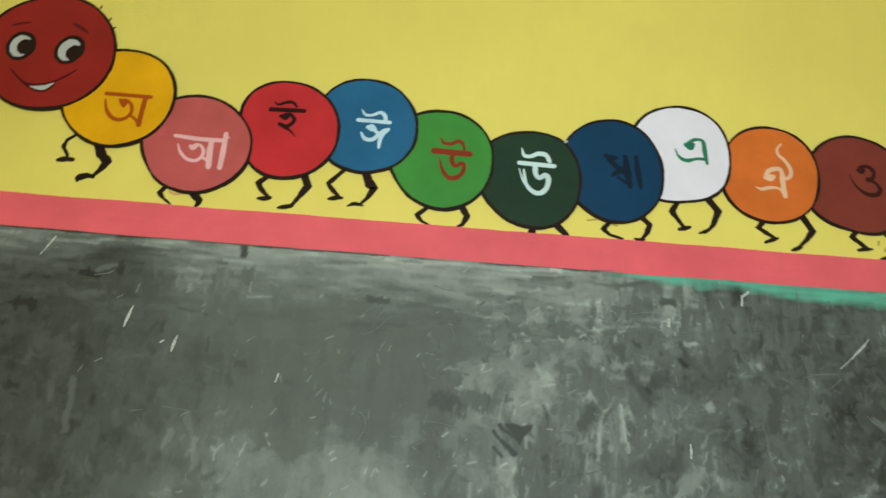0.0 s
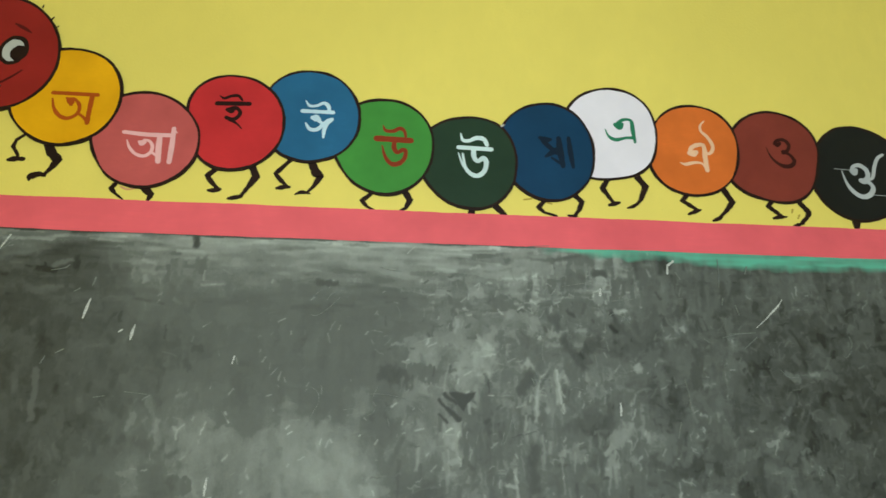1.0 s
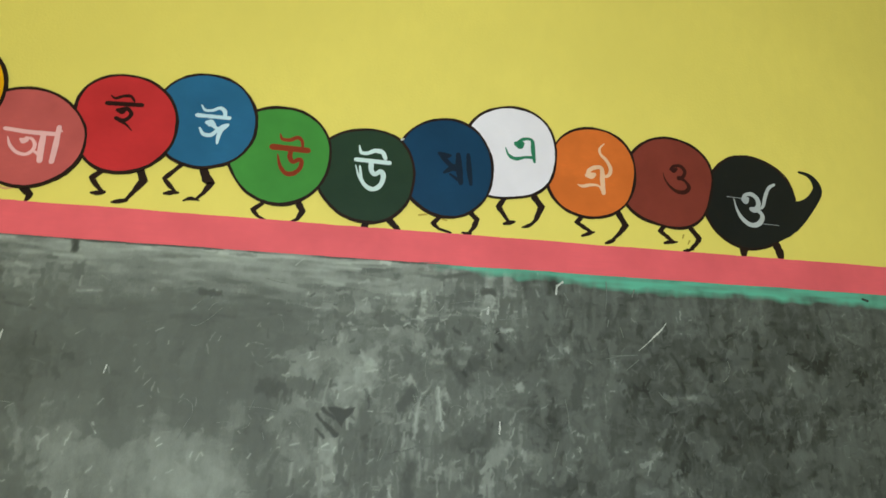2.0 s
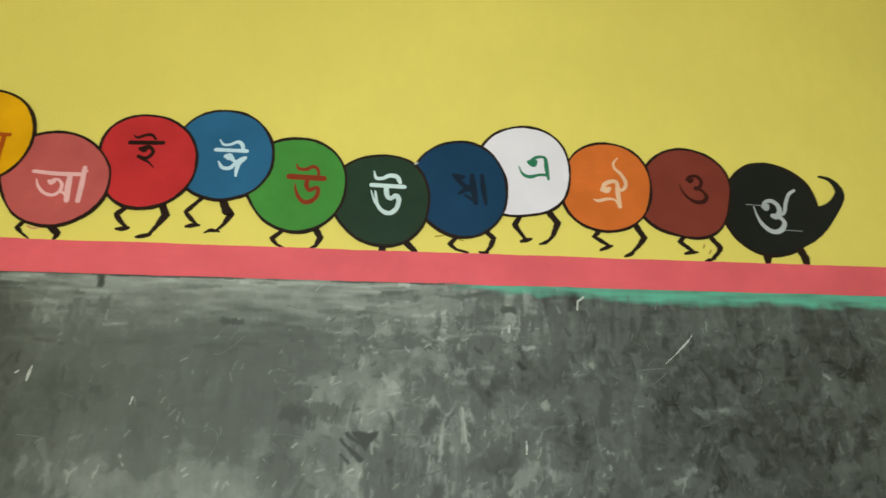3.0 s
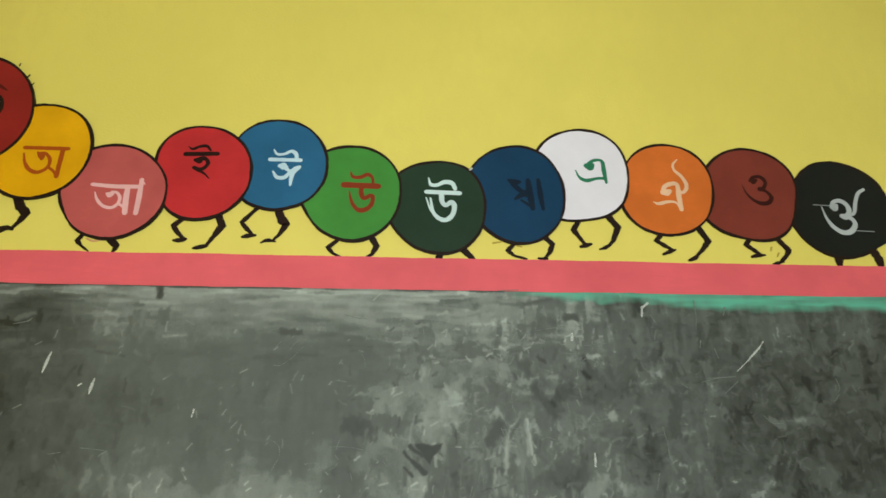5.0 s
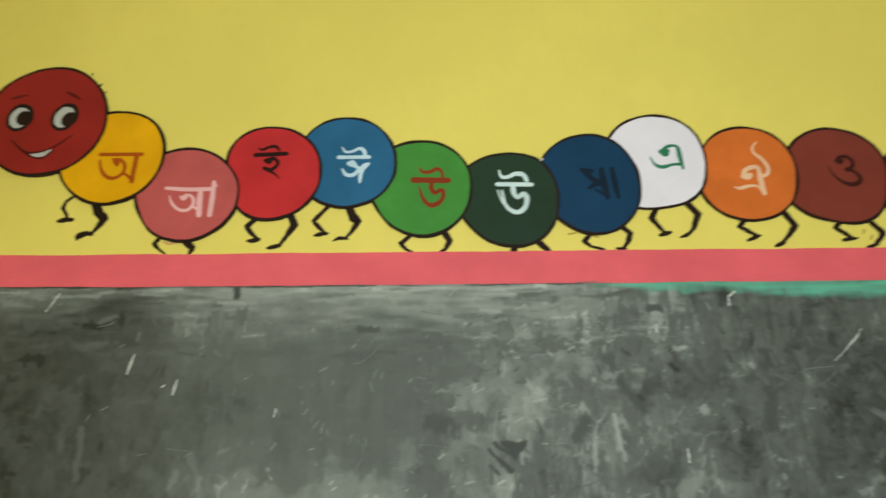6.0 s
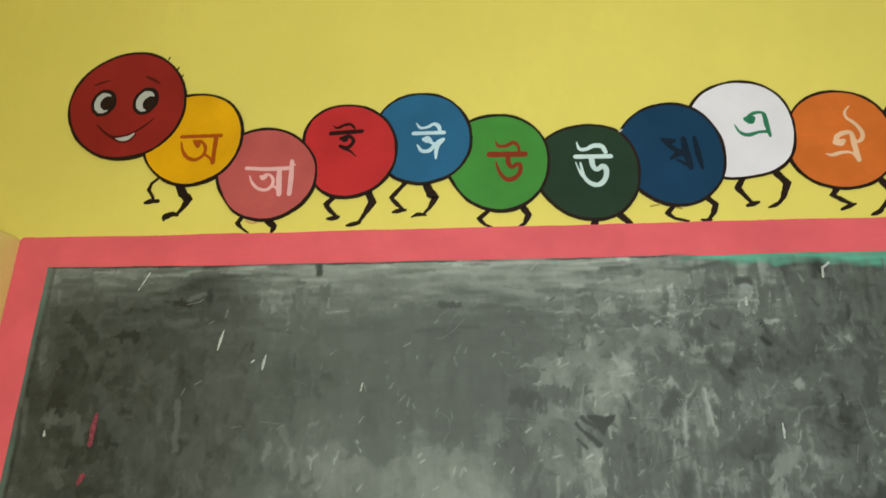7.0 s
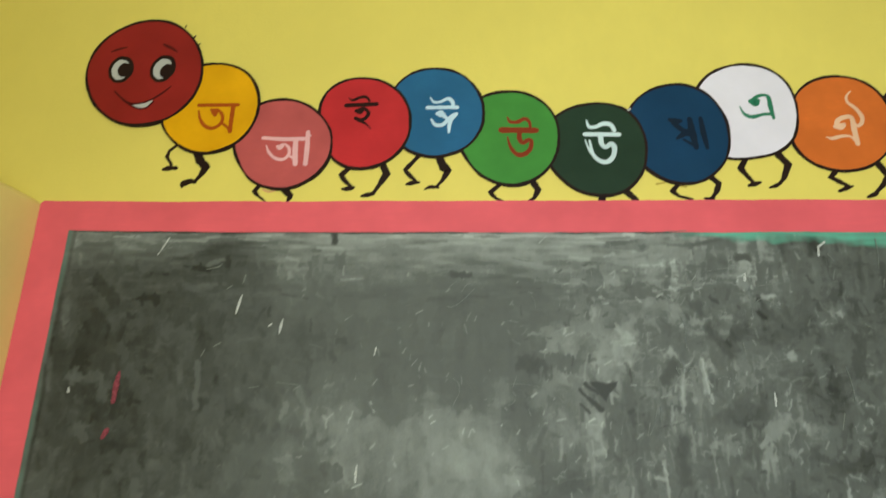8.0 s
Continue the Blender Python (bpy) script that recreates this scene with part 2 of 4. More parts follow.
def board_values():
    """Grid of the board with the chalk dust and the strip of old green paint on it."""
    xs = np.concatenate([np.arange(BOARD_LEFT, 2.1, 0.0019), np.linspace(2.1, BOARD_RIGHT, 20)])
    zs = np.concatenate([np.linspace(BOARD_BOTTOM, 1.22, 14)[:-1], np.arange(1.22, BOARD_TOP, 0.0019), [BOARD_TOP]])
    X, Z = np.meshgrid(xs, zs)
    rng = np.random.default_rng(11)

    def field(sx, sz, seed):
        """Smooth random field with cells of sx by sz metres, about -1 to 1."""
        g = np.random.default_rng(seed).uniform(-1, 1, (int(1.6 / sz) + 4, int(4.6 / sx) + 4))
        u, v = (X - BOARD_LEFT) / sx + 1, (Z - BOARD_BOTTOM) / sz + 1
        i, j = u.astype(int), v.astype(int)
        fu, fv = u - i, v - j
        fu, fv = fu * fu * (3 - 2 * fu), fv * fv * (3 - 2 * fv)
        return (g[j, i] * (1 - fu) + g[j, i + 1] * fu) * (1 - fv) + (g[j + 1, i] * (1 - fu) + g[j + 1, i + 1] * fu) * fv

    wx = 0.03 * field(0.12, 0.12, 1) + 0.016 * field(0.03, 0.03, 2) + 0.006 * field(0.01, 0.012, 12)
    wz = 0.03 * field(0.12, 0.12, 3) + 0.016 * field(0.03, 0.03, 4) + 0.006 * field(0.01, 0.012, 14)
    dust = 0.416 + 0.06 * field(0.5, 0.4, 5) + 0.05 * field(0.17, 0.17, 6)
    # patches of dust, the widest with some light falloff in them: x, z, half width, half height, dust more or less
    for x, z, a, b, amount in PATCHES:
        k = min(1.0, 0.04 + min(a, b) / 0.06)
        q = ((X + k * wx - x) / a) ** 2 + ((Z + k * wz - z) / b) ** 2
        dust += 0.40 * amount / (1 + np.exp(np.minimum(q - 1, 15) * (5.5 - 2.3 * k)))
    right = 1 / (1 + np.exp(-(X - 0.55) * 6))
    base = dust.copy()
    mottle = field(0.055, 0.07, 7) + 0.6 * field(0.025, 0.03, 8) + 0.5 * field(0.02, 0.09, 9)
    dust += 0.008 * mottle
    dust += 0.035 * right * np.exp(-(border_low(X) - Z) / 0.25) * (field(0.026, 0.25, 71) + 0.35 * field(0.012, 0.15, 72))
    # single wipes of the duster, each laying its own even coat over those before
    for k in range(3400):
        cx, cz = rng.uniform(BOARD_LEFT, 2.2), rng.uniform(1.2, BOARD_TOP)
        kind, far = rng.random(), 1 / (1 + math.exp(-(cx - 0.35) * 7))
        size = 1 - 0.5 * far
        if cz > 1.82 and cx < 0.45:
            angle, bow = rng.normal(0, 4), 0.2
        elif cz > 1.85:
            angle, bow = rng.normal(90, 5), 0.2
        elif 0.1 < cx < 0.9 and kind < 0.5:
            angle, bow = rng.normal(65, 28), 5.0
        else:
            angle, bow = (rng.normal(90, 12) if kind < 0.5 else rng.normal(120, 25) if kind < 0.65 else rng.normal(0, 12)), 1.2
        length, width = size * rng.uniform(0.02, 0.11), size * (0.004 + 0.032 * rng.random() ** 1.5)
        amount = rng.normal(0, 0.03 + 0.06 * far)
        reach = length + width + 0.02
        i0, i1 = np.searchsorted(xs, (cx - reach, cx + reach))
        j0, j1 = np.searchsorted(zs, (cz - reach, cz + reach))
        ic, jc = np.searchsorted(xs, cx), np.searchsorted(zs, cz)
        if i1 - i0 < 2 or j1 - j0 < 2 or ic >= len(xs) or jc >= len(zs):
            continue
        c, s = math.cos(radians(angle)), math.sin(radians(angle))
        lx, lz = X[j0:j1, i0:i1] - cx + 0.3 * wx[j0:j1, i0:i1], Z[j0:j1, i0:i1] - cz + 0.3 * wz[j0:j1, i0:i1]
        along, across = lx * c + lz * s, -lx * s + lz * c
        bend = across + rng.normal(0, bow) * along ** 2
        mask = 1 / (1 + np.exp(np.clip((np.abs(bend) - width) / 0.001, -30, 30))) / (1 + np.exp(np.clip((np.abs(along) - length) / (0.002 + 0.012 * rng.random()), -30, 30)))
        here = dust[j0:j1, i0:i1]
        coat = 0.5 * (np.clip(base[jc, ic], 0.02, 0.8) + amount) + 0.5 * (base[j0:j1, i0:i1] + amount)
        here += (coat - here) * mask * rng.uniform(0.4, 0.85)
        if kind > 0.6 and far > 0.3:
            here += 0.07 * rng.random() * np.exp(-np.minimum(((bend - width) / 0.0018) ** 2, 30)) * (np.abs(along) < length)
    # flakes of dust left between the wipes, with crisp edges and here and there a dried rim
    worn = 0.16 + 0.84 * right + 0.5 / (1 + np.exp((X + 0.62) * 12))
    for seed, sx, sz, cut, amount in ((31, 0.05, 0.06, 0.1, 0.07), (32, 0.03, 0.035, 0.25, 0.07), (33, 0.09, 0.05, 0.2, -0.07), (34, 0.032, 0.04, 0.3, -0.08), (35, 0.018, 0.016, 0.35, -0.06), (36, 0.018, 0.014, 0.45, 0.09), (37, 0.04, 0.02, 0.5, -0.08), (38, 0.03, 0.045, 0.55, 0.07)):
        patch = field(sx, sz, seed) + 0.4 * field(sx * 0.35, sz * 0.4, seed + 40) + 0.1 * field(sx * 0.15, sz * 0.2, seed + 60)
        dust += 0.45 * amount * worn / (1 + np.exp(-np.clip((patch - cut) * 30, -30, 30)))
        if amount > 0:
            dust += 0.2 * worn * np.exp(-np.minimum(((patch - cut) * 16) ** 2, 30)) * np.clip(field(0.03, 0.03, seed + 80) * 2 - 0.7, 0, 1)
    # scratches and left-over bits of writing
    for k in range(420):
        cx, cz = BOARD_LEFT + 3.4 * rng.random() ** 0.75, rng.uniform(1.22, BOARD_TOP)
        length, angle = 0.004 + 0.022 * rng.random() ** 2, rng.uniform(0, math.pi)
        bow = rng.normal(0, 5)
        i0, i1 = np.searchsorted(xs, (cx - length, cx + length))
        j0, j1 = np.searchsorted(zs, (cz - length, cz + length))
        lx, lz = X[j0:j1, i0:i1] - cx, Z[j0:j1, i0:i1] - cz
        along, across = lx * math.cos(angle) + lz * math.sin(angle), -lx * math.sin(angle) + lz * math.cos(angle)
        mask = np.exp(-((across + bow * along ** 2) / 0.0016) ** 2) * (np.abs(along) < length * 0.8)
        dust[j0:j1, i0:i1] += (0.03 + 0.28 * rng.random() ** 3) * mask
    # long wiped streaks along the upper edge, pale and dark by turns
    edge = border_low(X) - Z
    band = np.exp(-((edge - 0.012) / 0.008) ** 2)
    dust += 0.22 * band * np.clip(field(0.09, 0.02, 21) + 0.25, 0, 1) * (1 - right)
    dust += 0.1 * np.exp(-edge / 0.06) * (1 - right)
    dust -= 0.4 * (edge < 0.004 + 0.003 * field(0.05, 0.5, 22)) * np.clip(0.6 + field(0.2, 0.5, 23), 0, 1)
    dust += 0.12 * np.exp(-edge / 0.14) * np.clip(field(0.07, 0.012, 24), -1, 1)
    # pale rubbed margin beside the border
    margin = X - BOARD_LEFT - 0.004 * field(0.5, 0.09, 25)
    dust += 0.16 * np.exp(-((margin - 0.03) / 0.012) ** 2) * (0.6 + 0.5 * field(0.5, 0.06, 32))
    # old green paint showing under the border
    depth = np.clip((X - 0.53) * 0.055, 0, 0.04) + 0.006 * field(0.03, 0.5, 26) + 0.008 * field(0.12, 0.5, 27)
    teal = np.clip((depth - edge) / 0.022 + 0.5 + 0.14 * field(0.014, 0.02, 30) + 0.3 * field(0.05, 0.012, 31), 0, 1) * np.clip((X - 0.56) / 0.1, 0, 1)
    teal *= np.clip(0.8 + 0.3 * field(0.09, 0.009, 28) + 0.1 * field(0.02, 0.03, 29), 0, 0.95)
    dust -= 0.05 * np.clip((depth + 0.03 - edge) / 0.03, 0, 1) * (edge > depth) * np.clip((X - 0.6) / 0.2, 0, 1)
    # broad tone: less dust at both ends, more midway, the light's falloff put in
    dust -= 0.165 / (1 + np.exp(-(X - 1.08) * 7)) + 0.13 / (1 + np.exp((X + 0.68) * 12)) - 0.075 * np.exp(-((X - 0.3) / 0.35) ** 2)
    # paler under the border; lower left darkened, partly for falloff at that corner
    dust += right * (0.06 * np.exp(-((edge - 0.1) / 0.07) ** 2) - 0.028) - 0.05 / (1 + np.exp((X + 0.55) * 9 + (Z - 1.5) * 9))
    # dust dries in layers with hard edges
    dust = 0.06 + np.logaddexp(0, (dust - 0.06) * 18) / 18
    layers = dust * 11 + 0.3 * field(0.03, 0.04, 81) + 0.18 * field(0.012, 0.016, 82)
    whole = np.floor(layers)
    step = np.clip((layers - whole - 0.36) / 0.28, 0, 1)
    dust = 0.7 * dust + 0.3 * (whole + step * step * (3 - 2 * step) - 0.14) / 11
    # damp cloth marks: flat coats with crisp, broken edges, level with the rub of the arm up high, steeper below
    dust += 0.07 * np.exp(-((edge - 0.05) / 0.09) ** 2) * np.clip((0.95 - X) / 0.3, 0, 1) * np.clip((X + 0.75) / 0.2, 0, 1)
    wild_x = 0.0045 * field(0.035, 0.035, 91) + 0.0042 * field(0.012, 0.016, 92) + 0.0026 * field(0.005, 0.009, 93)
    wild_z = 0.0045 * field(0.035, 0.035, 94) + 0.0042 * field(0.012, 0.016, 95) + 0.0026 * field(0.005, 0.009, 96)

    def coat(ax, az, bx, bz, half, level, ragged, soft, cover):
        """Lays one coat along a line; level is the dust it leaves, a number or a grid like the board."""
        reach = half + 0.012 * ragged + 0.008
        i0, i1 = np.searchsorted(xs, (min(ax, bx) - reach, max(ax, bx) + reach))
        j0, j1 = np.searchsorted(zs, (min(az, bz) - reach, max(az, bz) + reach))
        some = (slice(j0, j1), slice(i0, i1))
        px, pz = X[some] + ragged * wild_x[some], Z[some] + ragged * wild_z[some]
        size = math.hypot(bx - ax, bz - az)
        c, s = ((bx - ax) / size, (bz - az) / size) if size > 1e-6 else (1.0, 0.0)
        mx, mz = px - (ax + bx) / 2, pz - (az + bz) / 2
        beyond = np.maximum(np.abs(mx * c + mz * s) - size / 2, 0)
        away = ((mz * c - mx * s) ** 4 + beyond ** 4) ** 0.25 - half
        dust[some] += (level + tint[some] - dust[some]) * cover / (1 + np.exp(np.clip(away / soft, -30, 30)))

    dust += 0.04 * np.exp(-((X - 1.08) / 0.3) ** 2 - ((Z - 1.76) / 0.13) ** 2)
    calm = np.exp(-((X + 0.18) / 0.36) ** 4)
    low = 1 / (1 + np.exp(-(1.86 - Z) * 40))
    dust += low * (0.4 + 0.6 * calm) * (0.030 * field(0.028, 0.30, 36) + 0.018 * field(0.012, 0.22, 37)) + low * right * 0.03 * field(0.007, 0.07, 38)
    tint = 0.02 * field(0.02, 0.03, 97) + 0.015 * field(0.008, 0.02, 98)
    for k in range(1500):
        cx, cz = rng.uniform(BOARD_LEFT, 2.05), rng.uniform(1.22, 2.05)
        far = 1 / (1 + math.exp(-(cx - 0.45) * 6)) + 0.8 / (1 + math.exp((cx + 0.6) * 9))
        high = cz > 1.84 and cx < 0.75
        if high:
            angle, half, long = rng.normal(0, 5), rng.uniform(0.0015, 0.008), rng.uniform(0.008, 0.05)
        elif cz > 1.9:
            angle, half, long = rng.normal(90, 6), rng.uniform(0.003, 0.010), rng.uniform(0.01, 0.05)
        else:
            angle, half, long = rng.choice((90, 90, 60, 120, 0, 20)) + rng.normal(0, 12), 0.003 + 0.017 * rng.random() ** 1.6, rng.uniform(0.004, 0.035)
        ic, jc = min(np.searchsorted(xs, cx), len(xs) - 1), min(np.searchsorted(zs, cz), len(zs) - 1)
        level = dust[jc, ic] + rng.normal(0, (0.06 if high else 0.036) + 0.085 * far)
        dx, dz = long * math.cos(radians(angle)), long * math.sin(radians(angle))
        coat(cx - dx, cz - dz, cx + dx, cz + dz, half, level, min(2.0, 0.25 + half / 0.010) * (0.35 if high else 1), 0.0007 + (0.0055 if -0.55 < cx < 0.2 and not high else 0.0022) * rng.random(), rng.uniform(0.45, 0.85))
    # broad swipes of the wet cloth, flat inside and torn at the edge
    for k in range(150):
        cx, cz = rng.uniform(-1.15, 1.9), rng.uniform(1.28, 1.94)
        far = 1 / (1 + math.exp(-(cx - 0.3) * 6)) + 0.8 / (1 + math.exp((cx + 0.6) * 9))
        angle = radians(rng.choice((90, 90, 60, 130, 160)) + rng.normal(0, 12))
        half, long = rng.uniform(0.010, 0.022), rng.uniform(0.008, 0.04)
        ic, jc = min(np.searchsorted(xs, cx), len(xs) - 1), min(np.searchsorted(zs, cz), len(zs) - 1)
        dx, dz = long * math.cos(angle), long * math.sin(angle)
        coat(cx - dx, cz - dz, cx + dx, cz + dz, half, dust[jc, ic] + rng.normal(0, 0.025 + 0.075 * far), 1.9, 0.0008 + 0.0022 * rng.random(), rng.uniform(0.6, 0.9))
    # small broken marks at the much used end
    for k in range(1300):
        cx, cz = 2.05 - 1.75 * rng.random() ** 1.1, rng.uniform(1.24, 1.98)
        angle = radians(rng.choice((0, 0, 90, 90, 45, 125)) + rng.normal(0, 14))
        half, long = rng.uniform(0.0014, 0.0065), rng.uniform(0.002, 0.018)
        ic, jc = min(np.searchsorted(xs, cx), len(xs) - 1), min(np.searchsorted(zs, cz), len(zs) - 1)
        dx, dz = long * math.cos(angle), long * math.sin(angle)
        coat(cx - dx, cz - dz, cx + dx, cz + dz, half, dust[jc, ic] + rng.normal(0, 0.11), 0.8, 0.0006 + 0.0012 * rng.random(), rng.uniform(0.5, 0.9))
    for k in range(500):
        cx, cz = rng.uniform(BOARD_LEFT + 0.02, -0.35), rng.uniform(1.3, 1.98)
        angle = radians(rng.choice((0, 90, 90, 110)) + rng.normal(0, 12))
        half, long = rng.uniform(0.002, 0.009), rng.uniform(0.002, 0.022)
        ic, jc = min(np.searchsorted(xs, cx), len(xs) - 1), min(np.searchsorted(zs, cz), len(zs) - 1)
        dx, dz = long * math.cos(angle), long * math.sin(angle)
        coat(cx - dx, cz - dz, cx + dx, cz + dz, half, dust[jc, ic] + rng.normal(0, 0.06), 0.9, 0.0007 + 0.0015 * rng.random(), rng.uniform(0.5, 0.9))
    # upright smears below the middle
    for k in range(170):
        cx, cz = rng.normal(0.56, 0.16), rng.uniform(1.28, 1.68)
        lean, half, long = rng.normal(0, 0.09), rng.uniform(0.0015, 0.0055), rng.uniform(0.012, 0.05)
        ic, jc = min(np.searchsorted(xs, cx), len(xs) - 1), min(np.searchsorted(zs, cz), len(zs) - 1)
        coat(cx - lean * long, cz - long, cx + lean * long, cz + long, half, dust[jc, ic] + rng.normal(0, 0.1), 0.5, 0.0007 + 0.001 * rng.random(), rng.uniform(0.5, 0.9))
    # thin bright rims where wet dust dried
    for k in range(430):
        cx, cz = 2.05 - 2.6 * rng.random() ** 1.4, rng.uniform(1.24, 1.95)
        angle, long = rng.normal(1.3, 0.6), 0.003 + 0.012 * rng.random() ** 2
        ic, jc = min(np.searchsorted(xs, cx), len(xs) - 1), min(np.searchsorted(zs, cz), len(zs) - 1)
        dx, dz = long * math.cos(angle), long * math.sin(angle)
        coat(cx - dx, cz - dz, cx + dx, cz + dz, rng.uniform(0.0008, 0.0022), dust[jc, ic] + rng.uniform(0.09, 0.32), 0.6, 0.0008, 0.85)
    # level rubs of the duster right under the border, and flecks of loose chalk towards the used end
    for k in range(46):
        cx = rng.uniform(-1.05, 0.55)
        cz = border_low(cx) - rng.uniform(0.006, 0.03)
        long = rng.uniform(0.012, 0.07)
        coat(cx - long, cz, cx + long, cz + rng.normal(0, 0.002), rng.uniform(0.0018, 0.0045), rng.uniform(0.5, 0.72), 0.35, 0.0012, rng.uniform(0.4, 0.85))
    for k in range(420):
        cx, cz = 2.0 - 1.9 * rng.random() ** 1.1, rng.uniform(1.26, 1.96)
        angle, long = rng.choice((0.15, 0.15, 1.45, 1.45, 0.8)) + rng.normal(0, 0.25), 0.003 + 0.016 * rng.random() ** 2
        ic, jc = min(np.searchsorted(xs, cx), len(xs) - 1), min(np.searchsorted(zs, cz), len(zs) - 1)
        dx, dz = long * math.cos(angle), long * math.sin(angle)
        coat(cx - dx, cz - dz, cx + dx, cz + dz, rng.uniform(0.0009, 0.0028), dust[jc, ic] + rng.choice((-0.16, 0.2)) * rng.uniform(0.5, 1.3), 0.7, 0.0008, 0.85)
    # the wipes that stand out, broad ones first: from x, z to x, z, half width, level of dust left
    for ax, az, bx, bz, half, level in WIPES:
        fine = half < 0.004
        coat(ax, az, bx, bz, half, level, min(2.2, 0.15 + half / 0.012), 0.0009 if fine else 0.0008 + 0.0026 * rng.random(), 0.9 if fine else rng.uniform(0.75, 1.0))
    # a corner of bare slate where something was stuck, with scrapes beside it
    def bare(away, level):
        m = 1 / (1 + np.exp(np.clip(away / 0.0008, -30, 30)))
        return dust * (1 - m) + level * m

    jx, jz = X + 0.3 * wx, Z + 0.3 * wz
    away = np.full(X.shape, -1.0)
    corners = [(0.314, 1.620), (0.383, 1.628), (0.357, 1.565)]
    for (ax, az), (bx, bz) in zip(corners, corners[1:] + corners[:1]):
        size = math.hypot(bx - ax, bz - az)
        away = np.maximum(away, ((bz - az) * -(jx - ax) + (bx - ax) * (jz - az)) / size)
    dust = bare(away, 0.13)
    for (ax, az), (bx, bz), half in (((0.299, 1.618), (0.333, 1.592), 0.0045), ((0.287, 1.600), (0.310, 1.577), 0.0045), ((0.310, 1.577), (0.343, 1.550), 0.0065), ((0.287, 1.560), (0.310, 1.541), 0.0025)):
        u = np.clip(((jx - ax) * (bx - ax) + (jz - az) * (bz - az)) / ((bx - ax) ** 2 + (bz - az) ** 2), 0, 1)
        dust = bare(np.hypot(jx - ax - u * (bx - ax), jz - az - u * (bz - az)) - half, 0.15)
    # rubbed strip of green undercoat beside the upright band, with a dark line along it
    strip = 1 / (1 + np.exp(np.clip((margin - 0.013) / 0.0015, -30, 30)))
    dust += (0.40 + 0.1 * field(0.5, 0.03, 33) - dust) * 0.7 * strip
    dust -= 0.14 * np.exp(-((margin - 0.021) / 0.005) ** 2) * np.clip(0.6 + field(0.5, 0.08, 34), 0, 1)
    teal = np.maximum(teal, 0.13 * strip * np.clip(0.7 + 0.5 * field(0.5, 0.05, 35), 0, 1))
    return xs, zs, X, Z, np.clip(dust, 0.02, 0.97), teal


PATCHES = [
    (-0.861, 1.642, 0.371, 0.317, -0.41), (1.209, 1.719, 0.458, 0.248, -0.21), (-0.216, 1.428, 0.335, 0.143, 0.37), (-0.69, 1.964, 0.075, 0.079, -0.54),
    (0.3, 1.706, 0.114, 0.092, 0.36), (-1.004, 2.009, 0.253, 0.049, 0.32), (1.72, 1.949, 0.091, 0.092, -0.42), (0.064, 1.793, 0.197, 0.152, -0.17),
    (0.225, 1.381, 0.064, 0.078, -0.51), (0.746, 1.76, 0.13, 0.032, -0.45), (1.614, 1.574, 0.1, 0.16, -0.24), (0.905, 1.643, 0.045, 0.1, -0.53),
    (1.251, 1.733, 0.073, 0.119, -0.25), (-1.039, 1.362, 0.034, 0.095, -0.41), (0.707, 1.545, 0.048, 0.036, -0.74), (-0.448, 1.734, 0.094, 0.077, -0.26),
    (-0.829, 1.865, 0.064, 0.125, -0.27), (0.921, 1.534, 0.325, 0.063, 0.19), (0.422, 1.438, 0.021, 0.082, -0.45), (0.152, 1.563, 0.044, 0.115, -0.37),
]
WIPES = [
    (0.805, 1.527, 0.764, 1.508, 0.0205, 0.596), (1.33, 1.846, 1.345, 1.836, 0.0179, 0.12), (-1.086, 1.901, -1.022, 1.837, 0.0179, 0.045), (0.611, 1.839, 0.622, 1.815, 0.0154, 0.234),
    (0.534, 1.673, 0.507, 1.637, 0.0154, 0.234), (1.019, 1.746, 1.011, 1.651, 0.0154, 0.17), (1.508, 1.94, 1.505, 1.91, 0.0141, 0.094), (0.542, 1.481, 0.533, 1.386, 0.0128, 0.222),
    (0.634, 1.778, 0.689, 1.695, 0.0102, 0.18), (0.738, 1.97, 0.765, 1.969, 0.009, 0.222), (1.288, 1.688, 1.315, 1.676, 0.009, 0.461), (-0.759, 1.67, -0.75, 1.549, 0.0077, 0.383),
    (-0.402, 2.04, -0.4, 2.015, 0.0077, 0.14), (-0.058, 1.922, -0.01, 1.918, 0.0077, 0.19), (-1.185, 1.844, -1.162, 1.651, 0.0064, 0.086), (-0.763, 1.946, -0.723, 1.963, 0.0064, 0.43),
]


